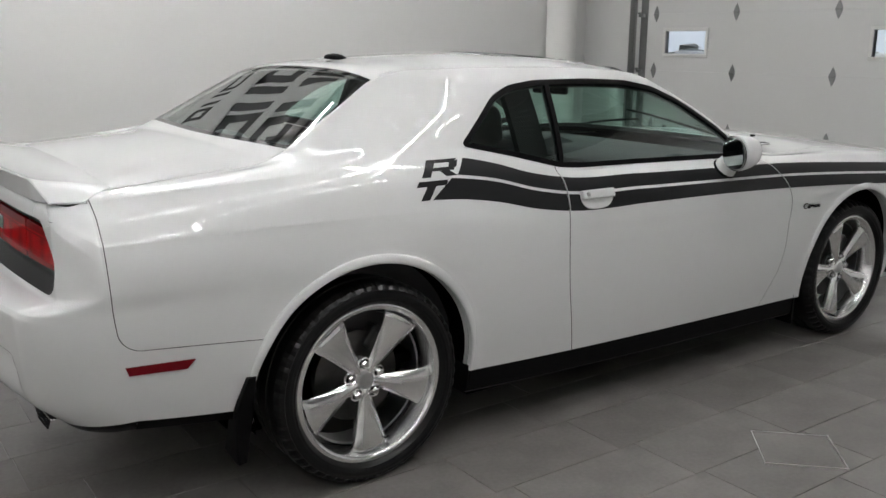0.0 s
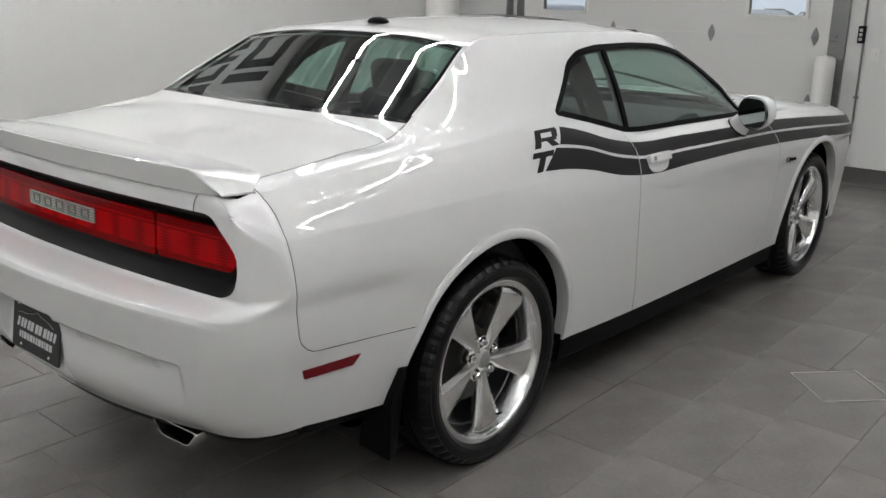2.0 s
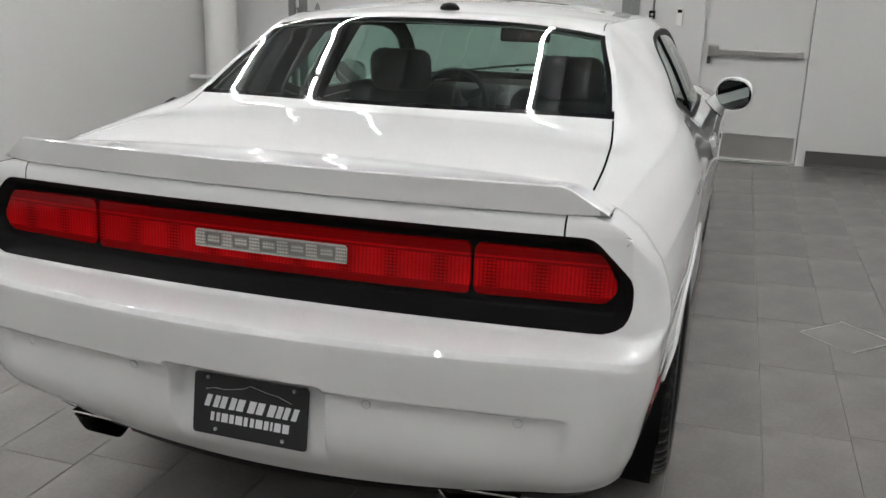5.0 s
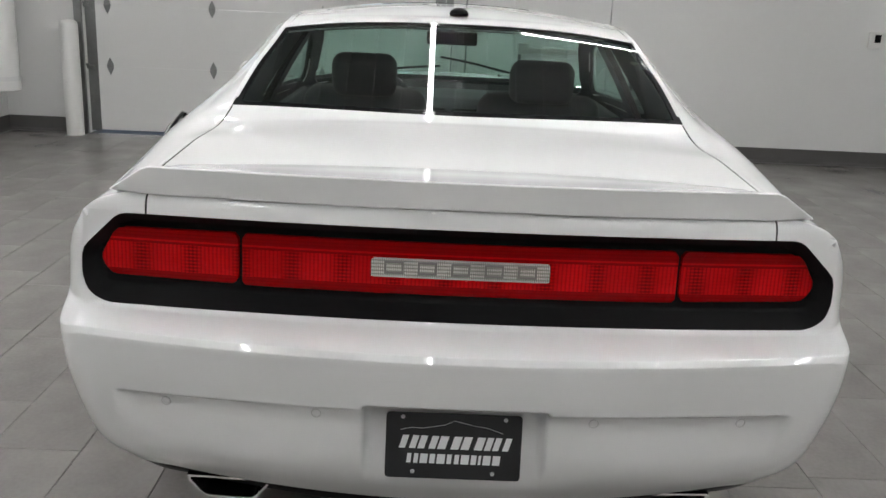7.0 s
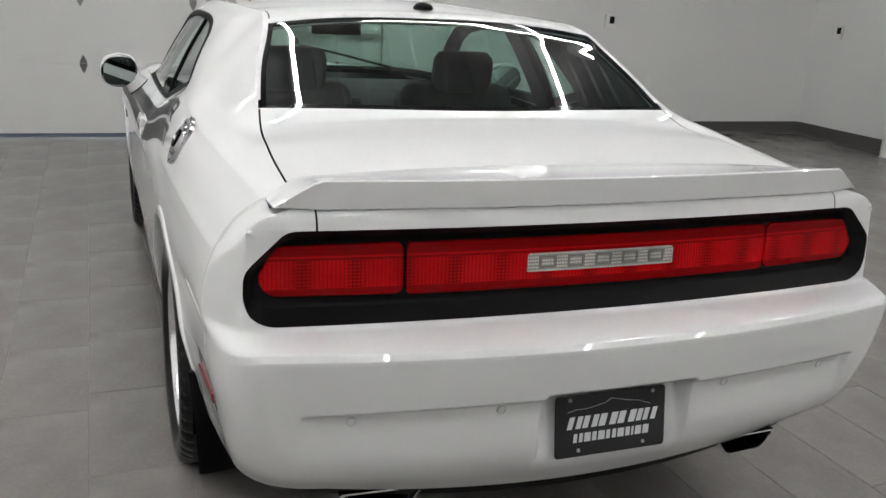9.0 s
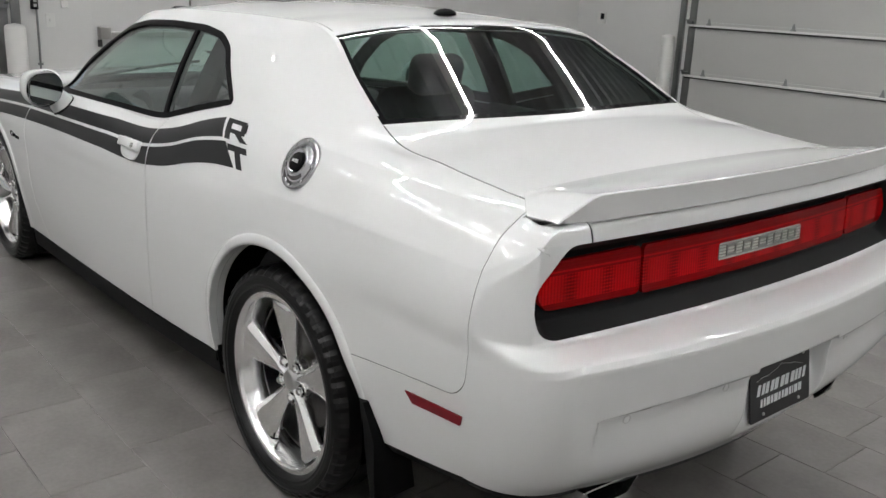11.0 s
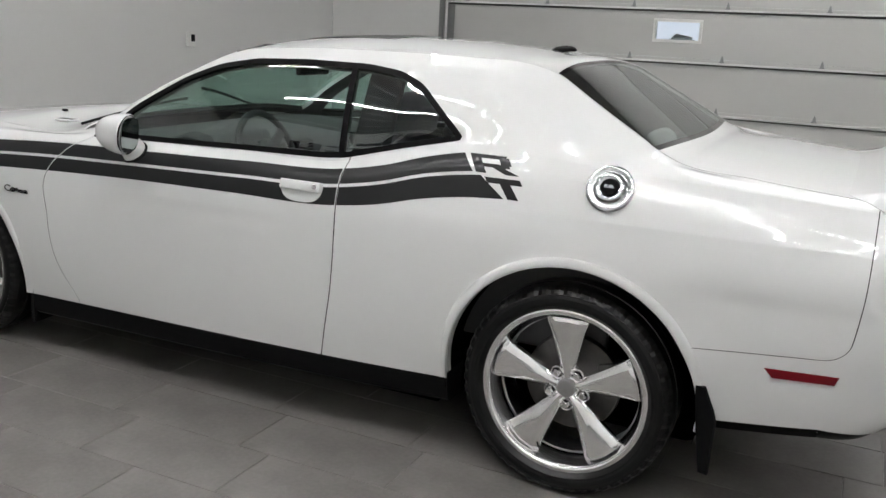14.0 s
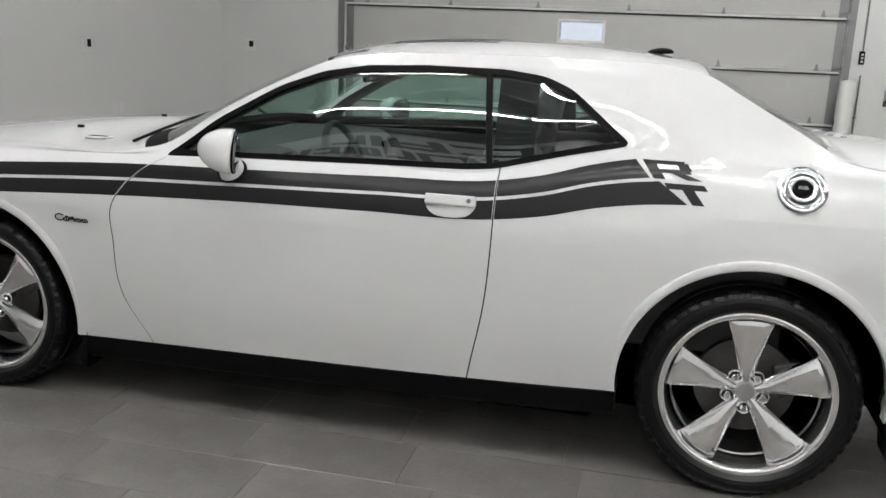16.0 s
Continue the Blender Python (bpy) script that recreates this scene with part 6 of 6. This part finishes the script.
def switch_box(name, label, category, size, material, m, extra=()):
    """A small fitting on a wall, facing -y."""
    w, h, d = size
    root = thing(name, label, category)
    part("case", box(-w / 2, w / 2, -d, -0.001, -h / 2, h / 2, min(0.006, d * 0.4), 2), material, root)
    for nm, q, mm in extra:
        part(nm, box(*q), mm, root)
    root.matrix_basis = m
    return root


FRONT = lambda y, z: pose(X_FRONT, y, z, 0, 0, -90)
RIGHT = lambda x, z: pose(x, Y_RIGHT, z, 0, 0, 180)
keys = [("button", (-0.012, 0.012, -0.058, -0.05, z - 0.012, z + 0.012), RIM_DARK) for z in (-0.038, 0.0, 0.038)]
switch_box("door_control", "black three-button door control on the wall", "switch", (0.055, 0.145, 0.05), BLACK_TRIM, FRONT(-0.196, 1.29), keys)
switch_box("door_control", "black three-button door control on the wall", "switch", (0.055, 0.145, 0.05), BLACK_TRIM, RIGHT(-1.735, 1.42), keys)
for nm, m in (("conduit", FRONT(-0.215, 0)), ("conduit", RIGHT(-1.75, 0))):
    c = thing(nm, "thin grey cable conduit fixed to the wall", "conduit")
    part("tube", sweep([(0.0, -0.014, 0.35), (0.0, -0.014, 1.23)], 0.009, 10), GALV, c)
    part("tube", sweep([(-0.01, -0.014, 1.36), (-0.01, -0.014, 3.4)], 0.009, 10), GALV, c)
    for z in (0.75, 2.2):
        part("clip", box(-0.02, 0.02, -0.024, -0.001, z, z + 0.02), GALV, c)
    c.matrix_basis = m
switch_box("wall_remote", "white remote control in a wall holder", "remote control", (0.058, 0.16, 0.03), WHITE_PLASTIC, FRONT(-0.447, 1.315), [("display", (-0.02, 0.02, -0.0315, -0.029, 0.035, 0.065), BLACK_TRIM)])
switch_box("light_switch", "white light switch plate on the wall", "light switch", (0.075, 0.118, 0.008), WHITE_PLASTIC, FRONT(-0.324, 1.127), [("toggle", (-0.006, 0.006, -0.02, -0.008, -0.012, 0.014), WHITE_PLASTIC)])
for m in (FRONT(-4.22, 1.255), RIGHT(5.63, 1.265)):
    switch_box("thermostat", "small white thermostat with a dark display", "thermostat", (0.125, 0.155, 0.03), WHITE_PLASTIC, m, [("display", (-0.01, 0.05, -0.0315, -0.029, -0.02, 0.055), BLACK_TRIM)])
for y in (-4.66, -4.81):
    switch_box("wall_socket", "white wall socket plate", "socket", (0.075, 0.118, 0.007), WHITE_PLASTIC, FRONT(y, 0.58), [("socket", (-0.017, 0.017, -0.0085, -0.007, z - 0.014, z + 0.014), WALL) for z in (-0.02, 0.02)])

# white hanging duct near the corner
duct = thing("duct", "white wrapped vertical duct ending above the floor", "duct", (5.45, 4.08, 0))
part("tube", moved(lathe([(0.0, 0.47), (0.160, 0.47), (0.168, 0.475), (0.170, 0.52), (0.166, 0.55), (0.163, 1.2), (0.166, 1.22), (0.163, 1.24), (0.162, Z_TOP - 0.01)], 48, "z"), pose(5.45, 4.08, 0)), WHITE_PLASTIC, duct, smooth=True, sharp=40)
part("strap", moved(lathe([(0.171, 0.56), (0.175, 0.56), (0.175, 0.60), (0.171, 0.60)], 48, "z"), pose(5.45, 4.08, 0)), WALL, duct)
part("bracket", box(5.20, 5.30, 4.06, Y_LEFT - 0.001, 0.565, 0.595, 0.004), WALL, duct)

# black wall letters high on the left wall, seen only as mirror images in glass and paint
def wall_letters(z, height, widths, x_first, gap):
    x = x_first
    for i, w in enumerate(widths):
        bar = height * 0.24
        cells = [(0, w, 0, bar)] * (i % 3 != 1) + [(0, w, height - bar, height)] * (i % 2 == 0) + [(0, bar, 0, height)] + [(w - bar, w, 0, height)] * (i % 3 != 2) + [(0, w, height * 0.4, height * 0.6)] * (i % 4 == 3)
        bm = bmesh.new()
        for a, b, c, d in cells:
            vs = [bm.verts.new((p + 0.28 * q, q, 0)) for p, q in ((a, c), (b, c), (b, d), (a, d))]
            bm.faces.new(vs)
        r = bmesh.ops.extrude_face_region(bm, geom=bm.faces[:])
        for v in r["geom"]:
            if isinstance(v, bmesh.types.BMVert):
                v.co.z += 0.02
        bmesh.ops.recalc_face_normals(bm, faces=bm.faces[:])
        root = part("wall_character", moved(bm, pose(x, Y_LEFT - 0.001, z, 90, 0, 0)), LETTERS)
        tagged(root, "large black block character fixed high on the wall", "sign", group="black characters on the wall")
        x += w + gap


wall_letters(3.56, 0.60, (0.50, 0.54, 0.64, 0.64, 0.19, 0.48), 0.05, 0.075)
wall_letters(2.90, 0.48, (0.43, 0.35, 0.27, 0.35, 0.50, 0.35, 0.27, 0.13, 0.34, 0.34), 0.05, 0.05)
wall_letters(2.40, 0.22, (0.20, 0.20, 0.28, 0.28, 0.09, 0.18, 0.20, 0.20, 0.16, 0.20, 0.08, 0.18, 0.20, 0.28), 0.30, 0.05)

# floor box: a plate set cornerwise in the tiles, with a metal edge
cover = thing("floor_box", "square floor access plate with a thin metal edge", "floor plate", (1.475, -1.635, 0))
part("plate", moved(box(-0.142, 0.142, -0.142, 0.142, 0.0008, 0.0016), pose(1.475, -1.635, 0, 0, 0, 46)), TILE, cover)
for q in ((-0.150, 0.150, -0.150, -0.143, 0.0, 0.004), (-0.150, -0.143, -0.150, 0.150, 0.0, 0.004), (-0.147, 0.147, 0.144, 0.147, 0.0, 0.0018), (0.144, 0.147, -0.147, 0.147, 0.0, 0.0018)):
    part("metal_edge", moved(box(*q), pose(1.475, -1.635, 0, 0, 0, 46)), BRUSHED, cover, "bright metal edge strip")


# ---- lamps: rows of long ceiling tubes ----
fitting = thing("ceiling_lamp", "long white strip lamp below the ceiling, lit", "ceiling lamp", (0, 0, 0), group="ceiling lamps")
part("housing", box(-1.21, 1.21, -0.028, 0.028, -0.03, 0.10, 0.006), WHITE_PLASTIC, fitting, "white sheet-metal housing")
part("diffuser", moved(prism(rounded([(-0.017, 0.0), (0.017, 0.0), (0.015, 0.02), (-0.015, 0.02)], 0.007), 2.40), pose(-1.20, 0, -0.032, 0, -90, 0) @ pose(0, 0, 0, 0, 0, 90)), TUBE, fitting, "glowing white diffuser")
spots = [pose(2.65 - 2.45 * i, y, Z_TOP - 0.10) for y in LAMP_ROWS[:2] for i in range(3 if y > 3 else 2)]
# three extra tubes, added to brighten the left flank and the tail
spots += [pose(-0.35, 3.85, Z_TOP - 0.10), pose(-4.40, 0.12, Z_TOP - 0.10), pose(-4.40, 2.07, Z_TOP - 0.10)]
spots += [pose(1.55 - 2.45 * i, LAMP_ROWS[2], Z_TOP - 0.10) for i in range(1)]
spots += [pose(1.55 - 2.45 * i, y, Z_TOP - 0.10) for y in LAMP_ROWS[3:] for i in range(4 if y > -3 else 3)]
spots += [pose(2.05, -1.80, Z_TOP - 0.10, 0, 0, 90)]
fitting.matrix_basis = spots[0]
for m in spots[1:]:
    copy_thing(fitting, m)

# ---- floor: porcelain tiles laid in staggered rows along the car ----
TW, TL = 0.305, 0.61
floor = tagged(part("floor", box(X_BACK - 0.25, X_FRONT + 0.25, Y_RIGHT - 0.25, Y_LEFT + 0.25, -0.05, -0.0035), GROUT), "dark grey rectangular porcelain tile floor", "floor", kind="structure")
KNOWN = {0: 0.51, 1: 0.37, 2: 0.10, -7: 0.305, -8: 0.38, -2: 0.33}


def tile_mesh(length):
    bm = box(0.0015, length - 0.0015, 0.0015, TW - 0.0015, -0.01, 0.0)
    bmesh.ops.bevel(bm, geom=[e for e in bm.edges if all(v.co.z > -0.001 for v in e.verts)], offset=0.0015, segments=1, affect="EDGES")
    me = bpy.data.meshes.new("floor_tile")
    bm.to_mesh(me)
    bm.free()
    me.materials.append(TILE)
    return me


whole = tile_mesh(TL)
rng = random.Random(4)
spots = []
for r in range(int((Y_RIGHT - 1.2) / TW) - 1, int((Y_LEFT - 1.2) / TW) + 2):
    y0 = 1.2 + r * TW - TW
    off = KNOWN.get(r, rng.choice((0.0, 0.2, 0.4)) + rng.uniform(-0.03, 0.03))
    x0 = off - TL * math.ceil((off - X_BACK) / TL)
    while x0 < X_FRONT:
        spots.append((x0, y0))
        x0 += TL
near = sorted(spots, key=lambda s: math.hypot((s[0] - 0.7) / 1.3, s[1] + 0.15) if abs(s[1] + 0.15) > 0.85 or s[0] < -0.5 else 99)[:300]
chosen = set(near)
for x0, y0 in near:
    ob = bpy.data.objects.new("floor_tile", whole)
    scene.collection.objects.link(ob)
    ob.parent = floor
    ob.location = (x0, y0, rng.uniform(-0.0004, 0.0004))
bm = bmesh.new()
for x0, y0 in spots:
    if (x0, y0) in chosen:
        continue
    a, b, c, d = max(x0, X_BACK) + 0.0015, min(x0 + TL, X_FRONT) - 0.0015, max(y0, Y_RIGHT) + 0.0015, min(y0 + TW, Y_LEFT) - 0.0015
    if b - a < 0.01 or d - c < 0.01:
        continue
    top = [bm.verts.new(p) for p in ((a, c, 0), (b, c, 0), (b, d, 0), (a, d, 0))]
    low_ = [bm.verts.new((v.co.x, v.co.y, -0.01)) for v in top]
    bm.faces.new(top)
    for i in range(4):
        bm.faces.new((top[i], low_[i], low_[(i + 1) % 4], top[(i + 1) % 4]))
ob = part("far_floor_tiles", bm, TILE, floor, "dark grey tiles further off")
tagged(ob, kind="stuff")
